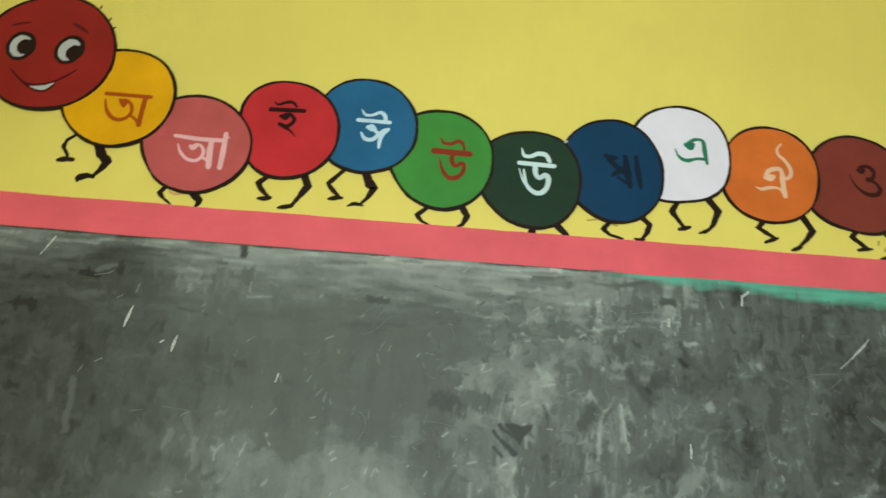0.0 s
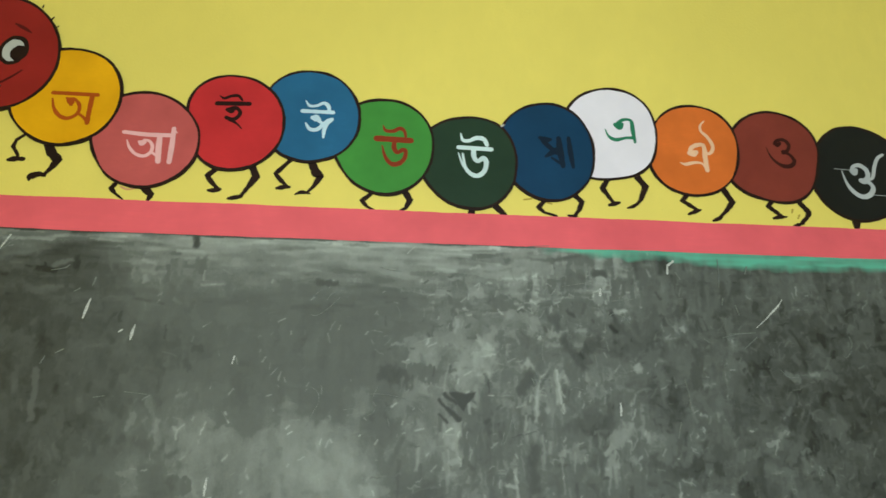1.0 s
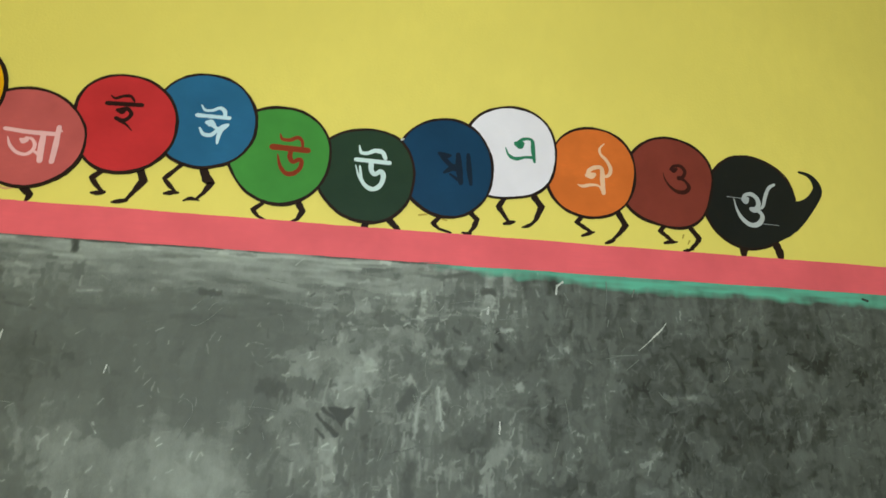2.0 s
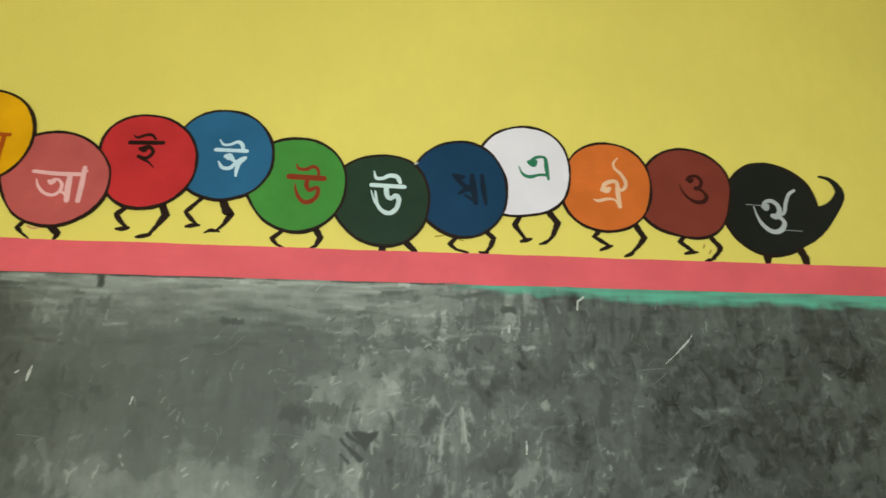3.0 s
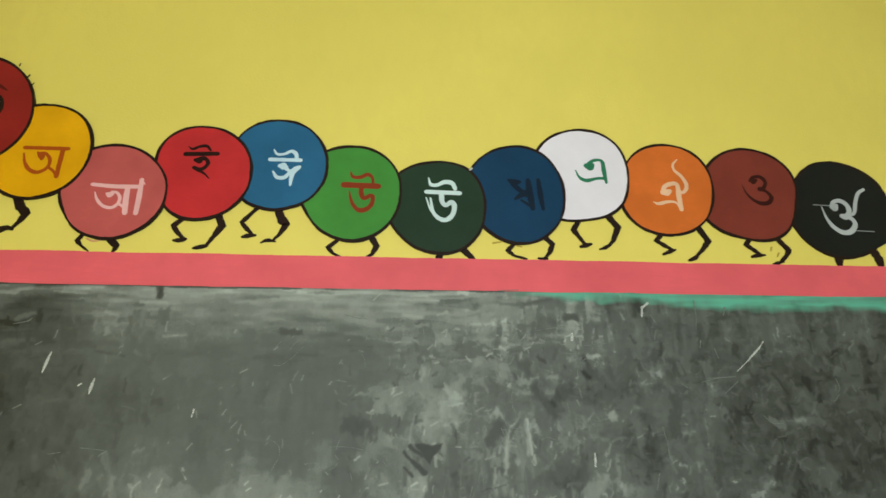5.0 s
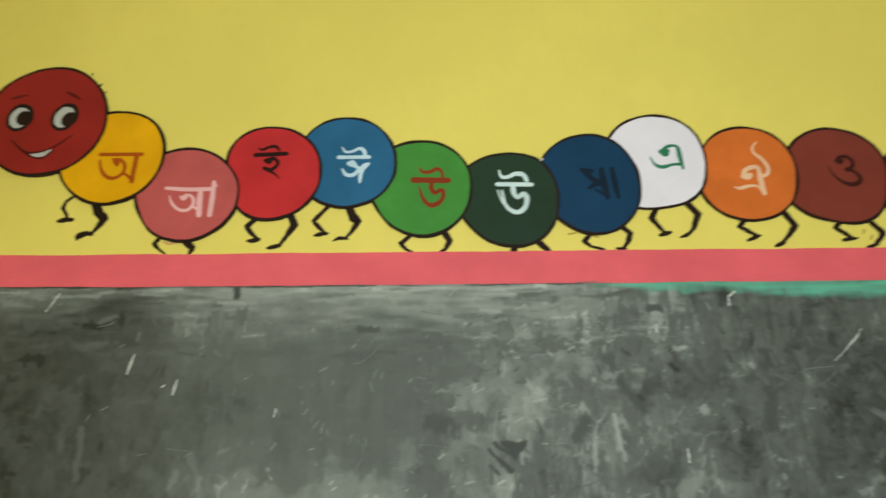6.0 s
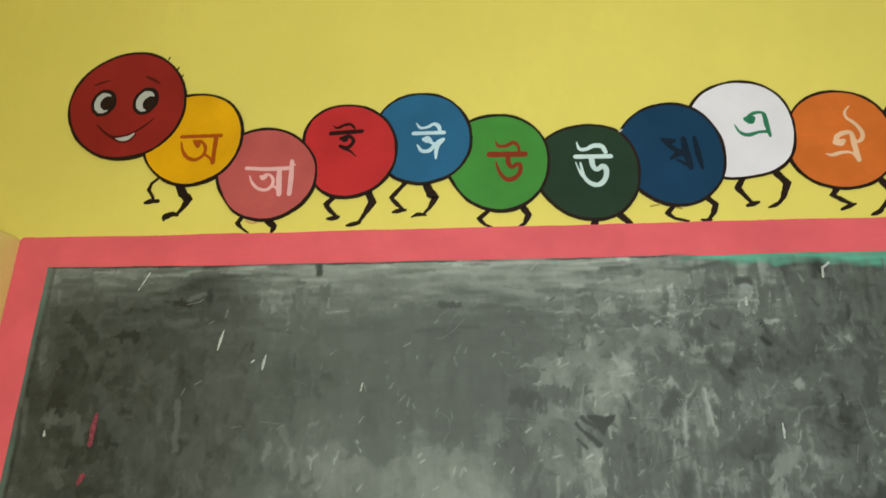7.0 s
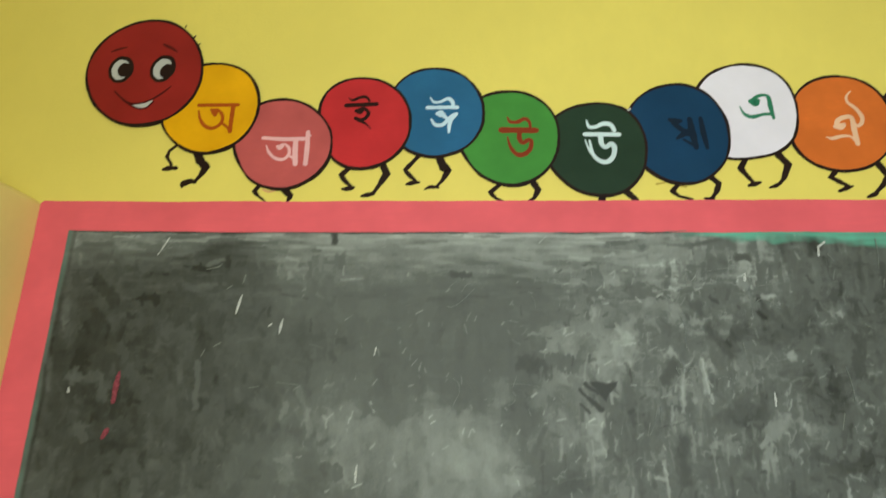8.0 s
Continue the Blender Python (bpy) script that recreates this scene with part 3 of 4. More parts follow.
def writing_surface(parent):
    xs, zs, X, Z, dust, teal = board_values()
    n, m = len(xs), len(zs)
    y = np.full(X.shape, WALL - 0.0025)
    co = np.stack([X, y, Z], -1).reshape(-1, 3)
    i = (np.arange(m - 1)[:, None] * n + np.arange(n - 1)).ravel()
    quads = np.stack([i, i + 1, i + n + 1, i + n], 1)
    # a rim that takes the edge back to the wall
    ring = np.concatenate([np.arange(n), np.arange(1, m) * n + n - 1, (m - 1) * n + np.arange(n - 2, -1, -1), np.arange(m - 2, 0, -1) * n])
    low = co[ring].copy()
    low[:, 1] = WALL + 0.001
    k = len(co) + np.arange(len(ring))
    rim = np.stack([ring, k, np.roll(k, -1), np.roll(ring, -1)], 1)
    co, quads = np.concatenate([co, low]), np.concatenate([quads, rim])
    mesh = bpy.data.meshes.new("writing_surface")
    mesh.vertices.add(len(co))
    mesh.vertices.foreach_set("co", co.ravel())
    mesh.loops.add(quads.size)
    mesh.loops.foreach_set("vertex_index", quads.ravel().astype(np.int32))
    mesh.polygons.add(len(quads))
    mesh.polygons.foreach_set("loop_start", np.arange(0, quads.size, 4, dtype=np.int32))
    mesh.update(calc_edges=True)
    for name, values in (("dust", dust), ("teal", teal)):
        layer = mesh.attributes.new(name, "FLOAT", "POINT")
        layer.data.foreach_set("value", np.concatenate([values.ravel(), values.ravel()[ring]]).astype(np.float32))
    mesh.materials.append(mat_slate_board)
    ob = new("writing_surface", mesh)
    ob.parent = parent
    return tagged(ob, "dark slate surface clouded with wiped chalk dust")


def border(parent):
    """Coral band over the board and down its side, with hand-cut edges."""
    front, back = WALL - 0.0035, WALL + 0.001

    def strip(rows, front):
        bm = bmesh.new()
        made = [[bm.verts.new((p[0], y, p[1])) for p in pair for y in (front, back)] for pair in rows]
        for a, b in zip(made, made[1:]):
            bm.faces.new((a[0], b[0], b[2], a[2]))
            bm.faces.new((a[0], a[1], b[1], b[0]))
            bm.faces.new((a[2], b[2], b[3], a[3]))
        for e in (made[0], made[-1]):
            bm.faces.new((e[0], e[2], e[3], e[1]))
        return bm

    def wave(u, seed, size):
        return size * noise.noise(Vector((u * 5, seed, 0))) + 0.5 * size * noise.noise(Vector((u * 22, seed, 2))) + 0.25 * size * noise.noise(Vector((u * 70, seed, 4)))

    rows = []
    for i in range(521):
        x = BORDER_LEFT + (3.12 - BORDER_LEFT) * i / 520
        corner = 0.010 * max(0, 1 - (x - BORDER_LEFT) / 0.012) ** 2
        rows.append(((x, border_high(x) - corner + wave(x, 3, 0.0024)), (x, border_low(x) + wave(x, 8, 0.0020))))
    part("border", strip(rows, front), mat_pink_border, parent, "coral pink painted band above the slate")
    rows = []
    for i in range(161):
        z = BOARD_BOTTOM + (BOARD_TOP + 0.01 - BOARD_BOTTOM) * i / 160
        rows.append(((BORDER_LEFT + 0.001 + wave(z, 12, 0.0012), z), (BOARD_LEFT + 0.002 + wave(z, 16, 0.0022), z)))
    part("border", strip(rows, front + 0.0002), mat_pink_border, parent, "coral pink painted band down the side of the slate")


chalkboard = new("chalkboard")
chalkboard.location = (0, 0, 0)
tagged(chalkboard, "dusty wall-mounted slate chalkboard with coral pink border", "chalkboard")
surface = writing_surface(chalkboard)
border(chalkboard)


# ---- the painted caterpillar ----
mural = new("caterpillar_mural")
tagged(mural, "painted caterpillar of coloured rounds with Bengali vowel letters", "mural")


def segment(order, centre, waves, colour, lines=(), ink=None, label="", letter=""):
    """One body round: black outline, coloured fill and its letter. Lower orders lie on top of their neighbours."""
    front = WALL - 0.0026 - 0.0005 * (12 - order)
    name = "head" if order == 0 else "body_segment"
    fill = part(name, blob(centre, waves, front - 0.0002, -0.0078, 0.0028, order + 0.3), brushed_paint(name + "_paint", colour, 0.5, 0.05 if min(colour) > 190 else 0.15, (1, 1, 2)), mural, label)
    part("outline", blob(centre, waves, front, 0.0008, 0.003, order + 20.0), mat_black, fill, "black brushed outline")
    if lines:
        lines = [[(x, z, 0.88 * w) for x, z, w in points] for points in lines]
        part("letter", strokes(lines, front - 0.00032), brushed_paint("letter_paint", ink, 0.5, 0.14), fill, letter)
    return fill, front


def leg(lines):
    """Bent brush-drawn leg; its second stroke is the foot."""
    lines = [[(x, z, 1.15 * w) for x, z, w in points] for points in lines]
    ob = part("leg", strokes(lines[:1], WALL - 0.0020, 0.16, True), mat_black, mural)
    if len(lines) > 1:
        part("foot", strokes(lines[1:], WALL - 0.0022, 0.2), mat_black, ob)
    return ob


head, face = segment(0, (-1.056, 2.590), (0.1946, 0.0023, -0.0000, -0.0010, -0.0045, -0.0018, -0.0006, -0.0001, -0.0014), (140, 34, 28), label="dark red round head with a smiling face")
segment(1, (-0.828, 2.457), (0.1614, 0.0036, 0.0035, 0.0003, -0.0019, -0.0007, 0.0022, -0.0005, -0.0008), (229, 160, 5),
    [
        [(-0.858, 2.465, 0.0140), (-0.793, 2.465, 0.0140), (-0.734, 2.465, 0.0140)],
        [(-0.818, 2.450, 0.0080), (-0.805, 2.438, 0.0234), (-0.803, 2.430, 0.0137)],
        [(-0.810, 2.448, 0.0100), (-0.795, 2.447, 0.0100), (-0.780, 2.430, 0.0120), (-0.778, 2.408, 0.0117), (-0.789, 2.392, 0.0117), (-0.809, 2.384, 0.0137), (-0.832, 2.394, 0.0137), (-0.849, 2.418, 0.0100), (-0.857, 2.446, 0.0060)],
        [(-0.781, 2.404, 0.0097), (-0.762, 2.390, 0.0098), (-0.750, 2.376, 0.0097)],
        [(-0.748, 2.460, 0.0160), (-0.749, 2.413, 0.0156), (-0.749, 2.373, 0.0156)],
    ], (166, 74, 14), "amber yellow round", "the letter অ in brown paint")
segment(2, (-0.581, 2.331), (0.1543, -0.0006, 0.0025, 0.0004, -0.0057, 0.0019, 0.0013, 0.0000, -0.0010), (182, 84, 80),
    [
        [(-0.642, 2.350, 0.0129), (-0.577, 2.345, 0.0148), (-0.512, 2.346, 0.0148)],
        [(-0.595, 2.321, 0.0111), (-0.588, 2.318, 0.0222), (-0.581, 2.320, 0.0148)],
        [(-0.583, 2.328, 0.0074), (-0.568, 2.325, 0.0093), (-0.557, 2.310, 0.0111), (-0.559, 2.291, 0.0111), (-0.575, 2.277, 0.0108), (-0.600, 2.282, 0.0108), (-0.620, 2.302, 0.0093), (-0.630, 2.325, 0.0036)],
        [(-0.560, 2.291, 0.0074), (-0.548, 2.284, 0.0092), (-0.534, 2.271, 0.0072)],
        [(-0.540, 2.343, 0.0166), (-0.539, 2.305, 0.0185), (-0.535, 2.262, 0.0180)],
        [(-0.504, 2.368, 0.0152), (-0.503, 2.314, 0.0166), (-0.504, 2.262, 0.0166)],
        [(-0.506, 2.368, 0.0076), (-0.493, 2.355, 0.0037)],
    ], (226, 168, 166), "dusty pink round", "the letter আ in pale pink paint")
segment(3, (-0.332, 2.402), (0.1528, -0.0023, 0.0011, -0.0068, -0.0046, 0.0033, 0.0028, -0.0017, -0.0014), (186, 44, 46),
    [
        [(-0.391, 2.459, 0.0160), (-0.297, 2.463, 0.0160)],
        [(-0.385, 2.485, 0.0040), (-0.372, 2.477, 0.0098), (-0.352, 2.486, 0.0117), (-0.332, 2.488, 0.0117), (-0.319, 2.474, 0.0080)],
        [(-0.359, 2.440, 0.0156), (-0.348, 2.439, 0.0254), (-0.341, 2.443, 0.0156)],
        [(-0.348, 2.445, 0.0137), (-0.334, 2.447, 0.0137), (-0.321, 2.432, 0.0137), (-0.329, 2.415, 0.0136), (-0.344, 2.408, 0.0152), (-0.360, 2.414, 0.0137)],
        [(-0.348, 2.406, 0.0114), (-0.329, 2.396, 0.0078), (-0.312, 2.379, 0.0038)],
    ], (38, 14, 11), "bright red round", "the letter ই in black paint")
segment(4, (-0.108, 2.436), (0.1535, -0.0057, -0.0006, -0.0024, -0.0021, 0.0014, 0.0003, -0.0016, -0.0007), (38, 94, 130),
    [
        [(-0.139, 2.449, 0.0140), (-0.048, 2.449, 0.0140)],
        [(-0.131, 2.484, 0.0040), (-0.119, 2.468, 0.0100), (-0.098, 2.469, 0.0100), (-0.078, 2.479, 0.0120), (-0.064, 2.471, 0.0140), (-0.059, 2.452, 0.0117)],
        [(-0.107, 2.428, 0.0156), (-0.098, 2.427, 0.0273), (-0.089, 2.423, 0.0156)],
        [(-0.096, 2.425, 0.0156), (-0.082, 2.414, 0.0117), (-0.068, 2.407, 0.0117)],
        [(-0.127, 2.409, 0.0059), (-0.114, 2.390, 0.0136), (-0.093, 2.389, 0.0136), (-0.078, 2.404, 0.0136), (-0.062, 2.420, 0.0137), (-0.049, 2.427, 0.0098)],
        [(-0.049, 2.425, 0.0097), (-0.065, 2.408, 0.0152), (-0.071, 2.388, 0.0137), (-0.072, 2.364, 0.0076)],
    ], (188, 212, 226), "sea blue round", "the letter ঈ in pale blue paint")
segment(5, (0.111, 2.349), (0.1577, -0.0028, 0.0010, -0.0019, -0.0032, -0.0018, 0.0037, -0.0006, -0.0010), (66, 134, 55),
    [
        [(0.087, 2.370, 0.0215), (0.190, 2.368, 0.0214)],
        [(0.105, 2.414, 0.0040), (0.113, 2.398, 0.0117), (0.136, 2.397, 0.0136), (0.156, 2.407, 0.0137), (0.170, 2.398, 0.0117), (0.174, 2.379, 0.0098)],
        [(0.141, 2.364, 0.0156), (0.140, 2.342, 0.0176), (0.150, 2.327, 0.0152), (0.166, 2.336, 0.0152), (0.175, 2.331, 0.0152), (0.172, 2.308, 0.0148), (0.156, 2.291, 0.0171), (0.135, 2.288, 0.0166), (0.119, 2.303, 0.0133), (0.110, 2.323, 0.0095), (0.104, 2.348, 0.0038)],
    ], (132, 50, 22), "leaf green round", "the letter উ in rust brown paint")
segment(6, (0.370, 2.308), (0.1548, -0.0034, 0.0021, -0.0002, -0.0022, -0.0036, 0.0028, -0.0017, -0.0011), (34, 55, 38),
    [
        [(0.335, 2.354, 0.0156), (0.436, 2.352, 0.0156)],
        [(0.342, 2.401, 0.0039), (0.349, 2.379, 0.0117), (0.369, 2.378, 0.0136), (0.390, 2.388, 0.0160), (0.413, 2.385, 0.0160), (0.423, 2.366, 0.0136)],
        [(0.381, 2.348, 0.0176), (0.383, 2.323, 0.0171), (0.394, 2.311, 0.0152), (0.411, 2.321, 0.0171), (0.420, 2.308, 0.0171), (0.414, 2.280, 0.0166), (0.395, 2.263, 0.0166), (0.373, 2.268, 0.0148), (0.356, 2.289, 0.0111), (0.348, 2.333, 0.0076)],
        [(0.335, 2.335, 0.0039), (0.346, 2.301, 0.0076), (0.361, 2.278, 0.0092)],
    ], (197.184, 215.133, 212), "dark bottle green round", "the letter ঊ in white paint")
segment(7, (0.613, 2.357), (0.1601, -0.0024, 0.0014, -0.0073, -0.0020, -0.0020, 0.0014, 0.0000, -0.0010), (16, 56, 85),
    [
        [(0.590, 2.400, 0.0150), (0.604, 2.394, 0.0240), (0.622, 2.396, 0.0120)],
        [(0.600, 2.388, 0.0180), (0.618, 2.370, 0.0180), (0.640, 2.352, 0.0180)],
        [(0.606, 2.338, 0.0100), (0.626, 2.352, 0.0200), (0.650, 2.368, 0.0150)],
        [(0.648, 2.401, 0.0180), (0.652, 2.355, 0.0240), (0.658, 2.308, 0.0180)],
        [(0.680, 2.404, 0.0140), (0.684, 2.353, 0.0200), (0.690, 2.306, 0.0120)],
        [(0.624, 2.334, 0.0080), (0.648, 2.318, 0.0120)],
    ], (13, 30, 46), "navy blue round", "the letter ঋ in smudged black paint")
segment(8, (0.817, 2.428), (0.1643, -0.0078, -0.0022, 0.0002, 0.0079, -0.0011, -0.0045, -0.0037, 0.0009), (222, 216, 221),
    [
        [(0.835, 2.459, 0.0184), (0.847, 2.454, 0.0266), (0.855, 2.462, 0.0164)],
        [(0.841, 2.466, 0.0102), (0.858, 2.477, 0.0123), (0.877, 2.480, 0.0105), (0.888, 2.472, 0.0143), (0.890, 2.440, 0.0164), (0.894, 2.402, 0.0102)],
        [(0.800, 2.442, 0.0040), (0.810, 2.418, 0.0100), (0.832, 2.407, 0.0140), (0.865, 2.415, 0.0102), (0.890, 2.416, 0.0123)],
    ], (44, 118, 84), "off-white round", "the letter এ in green paint")
segment(9, (1.085, 2.386), (0.1575, -0.0016, -0.0001, -0.0030, 0.0063, -0.0004, -0.0008, -0.0017, 0.0010), (204, 104, 40),
    [
        [(1.069, 2.373, 0.0180), (1.082, 2.373, 0.0260), (1.092, 2.378, 0.0160)],
        [(1.070, 2.375, 0.0140), (1.077, 2.392, 0.0164), (1.097, 2.403, 0.0164), (1.118, 2.401, 0.0160), (1.119, 2.362, 0.0180), (1.121, 2.317, 0.0160)],
        [(1.036, 2.339, 0.0039), (1.052, 2.334, 0.0120), (1.079, 2.341, 0.0120), (1.105, 2.340, 0.0080), (1.120, 2.322, 0.0117)],
        [(1.122, 2.387, 0.0080), (1.130, 2.374, 0.0102), (1.144, 2.384, 0.0140), (1.148, 2.405, 0.0144), (1.135, 2.432, 0.0123), (1.116, 2.452, 0.0105), (1.115, 2.472, 0.0082), (1.130, 2.490, 0.0042)],
    ], (224, 178, 142), "orange round", "the letter ঐ in cream paint")
segment(10, (1.353, 2.376), (0.1637, -0.0077, 0.0001, 0.0009, 0.0073, -0.0041, -0.0009, -0.0010, 0.0039), (122, 52, 40),
    [
        [(1.362, 2.424, 0.0123), (1.368, 2.418, 0.0184), (1.377, 2.425, 0.0123)],
        [(1.358, 2.422, 0.0123), (1.371, 2.435, 0.0123), (1.394, 2.436, 0.0144), (1.407, 2.418, 0.0143), (1.397, 2.397, 0.0143), (1.385, 2.393, 0.0205)],
        [(1.391, 2.393, 0.0143), (1.407, 2.383, 0.0120), (1.417, 2.363, 0.0160), (1.402, 2.346, 0.0160), (1.376, 2.345, 0.0160), (1.352, 2.360, 0.0100), (1.336, 2.383, 0.0061), (1.329, 2.409, 0.0020)],
    ], (54, 19, 13), "maroon brown round", "the letter ও in dark brown paint")
segment(11, (1.632, 2.336), (0.1673, -0.0003, -0.0026, 0.0001, 0.0075, 0.0022, 0.0000, 0.0003, 0.0017), (24, 26, 23),
    [
        [(1.608, 2.338, 0.0160), (1.616, 2.334, 0.0240), (1.623, 2.343, 0.0144)],
        [(1.606, 2.338, 0.0140), (1.617, 2.355, 0.0144), (1.638, 2.360, 0.0160), (1.657, 2.347, 0.0180), (1.661, 2.326, 0.0180), (1.651, 2.310, 0.0160)],
        [(1.634, 2.307, 0.0180), (1.645, 2.305, 0.0234), (1.653, 2.310, 0.0160)],
        [(1.651, 2.308, 0.0160), (1.667, 2.294, 0.0156), (1.669, 2.277, 0.0180), (1.651, 2.256, 0.0195), (1.624, 2.252, 0.0176), (1.598, 2.270, 0.0156), (1.582, 2.299, 0.0098), (1.574, 2.337, 0.0040)],
        [(1.655, 2.308, 0.0080), (1.676, 2.320, 0.0120), (1.689, 2.356, 0.0140), (1.706, 2.388, 0.0126), (1.727, 2.402, 0.0105)],
        [(1.549, 2.344, 0.0020), (1.605, 2.342, 0.0020)],
        [(1.665, 2.259, 0.0020), (1.727, 2.257, 0.0019)],
    ], (172, 176, 174), "black round with a curled tail", "the letter ঔ in grey white paint")
part("tail", strokes([
        [(1.662, 2.326, 0.2860), (1.722, 2.306, 0.2260), (1.772, 2.303, 0.1360), (1.816, 2.318, 0.0720), (1.858, 2.351, 0.0430), (1.888, 2.393, 0.0340), (1.884, 2.426, 0.0231), (1.862, 2.450, 0.0126), (1.829, 2.459, 0.0063)],
    ], WALL - 0.00335, 0.02), brushed_paint("tail_paint", (24, 26, 23), 0.42, 0.1), mural, "black tapering tail with a curled tip")


def eye(x, z, lean, px, pz):
    def oval(name, cx, cz, a, b, front, material):
        part(name, blob((cx, cz), (a, 0, 0, 0, 0.05 * a * lean), front, 0, 0.002, x, 48, (1, b / a)), material, head)

    oval("eye_rim", x, z, 0.0415, 0.0500, face - 0.0004, mat_black)
    oval("eye", x - 0.001, z - 0.001, 0.0295, 0.0375, face - 0.0006, mat_white_eye)
    oval("pupil", px, pz, 0.0235, 0.0260, face - 0.0008, mat_black)


eye(-1.133, 2.598, 0, -1.120, 2.596)
eye(-0.995, 2.599, 1, -0.979, 2.590)
mat_brow = brushed_paint("brow_paint", (86, 20, 16), 0.5, 0.2)
for points in [
        [(-1.176, 2.665, 0.0043), (-1.155, 2.674, 0.0086), (-1.127, 2.681, 0.0044)],
        [(-1.006, 2.690, 0.0066), (-0.979, 2.676, 0.0110), (-0.957, 2.662, 0.0043)],
    ]:
    part("eyebrow", strokes([points], face - 0.0004), mat_brow, head)
part("teeth", strokes([
        [(-1.079, 2.470, 0.0041), (-1.058, 2.465, 0.0123), (-1.031, 2.468, 0.0143), (-1.014, 2.482, 0.0062)],
    ], face - 0.0004), mat_white_eye, head)
part("mouth", strokes([
        [(-1.140, 2.518, 0.0042), (-1.109, 2.490, 0.0061), (-1.083, 2.474, 0.0082), (-1.047, 2.475, 0.0061), (-1.013, 2.488, 0.0061), (-0.981, 2.512, 0.0061), (-0.959, 2.533, 0.0041)],
        [(-1.086, 2.472, 0.0061), (-1.058, 2.457, 0.0061), (-1.030, 2.456, 0.0061), (-1.008, 2.479, 0.0060)],
    ], face - 0.0006), brushed_paint("lip_paint", (70, 12, 12), 0.5, 0.2), head)

leg([
    [(-0.914, 2.330, 0.0057), (-0.934, 2.312, 0.0076), (-0.939, 2.291, 0.0092), (-0.923, 2.268, 0.0076), (-0.919, 2.254, 0.0074)],
    [(-0.944, 2.249, 0.0092), (-0.928, 2.253, 0.0133), (-0.905, 2.254, 0.0092)],
])
leg([
    [(-0.850, 2.313, 0.0190), (-0.832, 2.276, 0.0247), (-0.811, 2.256, 0.0203), (-0.827, 2.227, 0.0111), (-0.843, 2.206, 0.0072)],
    [(-0.878, 2.190, 0.0037), (-0.875, 2.201, 0.0144), (-0.854, 2.210, 0.0129), (-0.838, 2.206, 0.0072)],
])
leg([
    [(-0.638, 2.198, 0.0090), (-0.654, 2.176, 0.0123), (-0.638, 2.159, 0.0070), (-0.618, 2.145, 0.0034)],
])
leg([
    [(-0.571, 2.186, 0.0144), (-0.542, 2.162, 0.0175), (-0.551, 2.142, 0.0051)],
])
leg([
    [(-0.368, 2.253, 0.0111), (-0.395, 2.227, 0.0144), (-0.381, 2.208, 0.0126), (-0.362, 2.189, 0.0090)],
    [(-0.388, 2.182, 0.0072), (-0.369, 2.183, 0.0123), (-0.355, 2.187, 0.0088)],
])
leg([
    [(-0.273, 2.267, 0.0166), (-0.257, 2.231, 0.0198), (-0.278, 2.195, 0.0108), (-0.296, 2.166, 0.0070)],
    [(-0.330, 2.159, 0.0053), (-0.308, 2.164, 0.0126), (-0.293, 2.168, 0.0072)],
])
leg([
    [(-0.162, 2.289, 0.0111), (-0.203, 2.242, 0.0111), (-0.184, 2.221, 0.0111), (-0.167, 2.205, 0.0072)],
    [(-0.196, 2.197, 0.0072), (-0.178, 2.201, 0.0108), (-0.159, 2.203, 0.0054)],
])
leg([
    [(-0.103, 2.288, 0.0185), (-0.087, 2.252, 0.0252), (-0.072, 2.242, 0.0166), (-0.091, 2.207, 0.0090), (-0.109, 2.187, 0.0054)],
    [(-0.142, 2.180, 0.0035), (-0.124, 2.188, 0.0090), (-0.100, 2.185, 0.0035)],
])
leg([
    [(0.083, 2.197, 0.0090), (0.051, 2.169, 0.0126), (0.068, 2.151, 0.0070), (0.093, 2.140, 0.0035)],
])
leg([
    [(0.172, 2.210, 0.0162), (0.192, 2.177, 0.0180), (0.179, 2.151, 0.0088), (0.161, 2.142, 0.0035)],
])
leg([
    [(0.380, 2.164, 0.0126), (0.374, 2.144, 0.0198)],
])
leg([
    [(0.445, 2.172, 0.0180), (0.458, 2.158, 0.0180), (0.474, 2.144, 0.0108)],
])
leg([
    [(0.600, 2.196, 0.0093), (0.577, 2.171, 0.0126), (0.596, 2.155, 0.0072), (0.632, 2.146, 0.0054)],
])
leg([
    [(0.688, 2.218, 0.0129), (0.712, 2.194, 0.0148), (0.702, 2.168, 0.0111), (0.684, 2.145, 0.0072)],
    [(0.667, 2.149, 0.0055), (0.680, 2.147, 0.0090), (0.694, 2.148, 0.0055)],
])
leg([
    [(0.799, 2.274, 0.0133), (0.779, 2.242, 0.0152), (0.795, 2.218, 0.0111), (0.809, 2.198, 0.0092)],
    [(0.797, 2.188, 0.0074), (0.811, 2.192, 0.0111), (0.829, 2.197, 0.0074)],
])
leg([
    [(0.887, 2.292, 0.0176), (0.916, 2.253, 0.0190), (0.897, 2.209, 0.0111), (0.883, 2.193, 0.0074)],
    [(0.854, 2.181, 0.0037), (0.872, 2.187, 0.0093), (0.885, 2.195, 0.0074)],
])
leg([
    [(1.050, 2.234, 0.0114), (1.029, 2.213, 0.0129), (1.055, 2.196, 0.0111), (1.078, 2.183, 0.0074)],
    [(1.046, 2.169, 0.0055), (1.065, 2.177, 0.0111), (1.085, 2.184, 0.0055)],
])
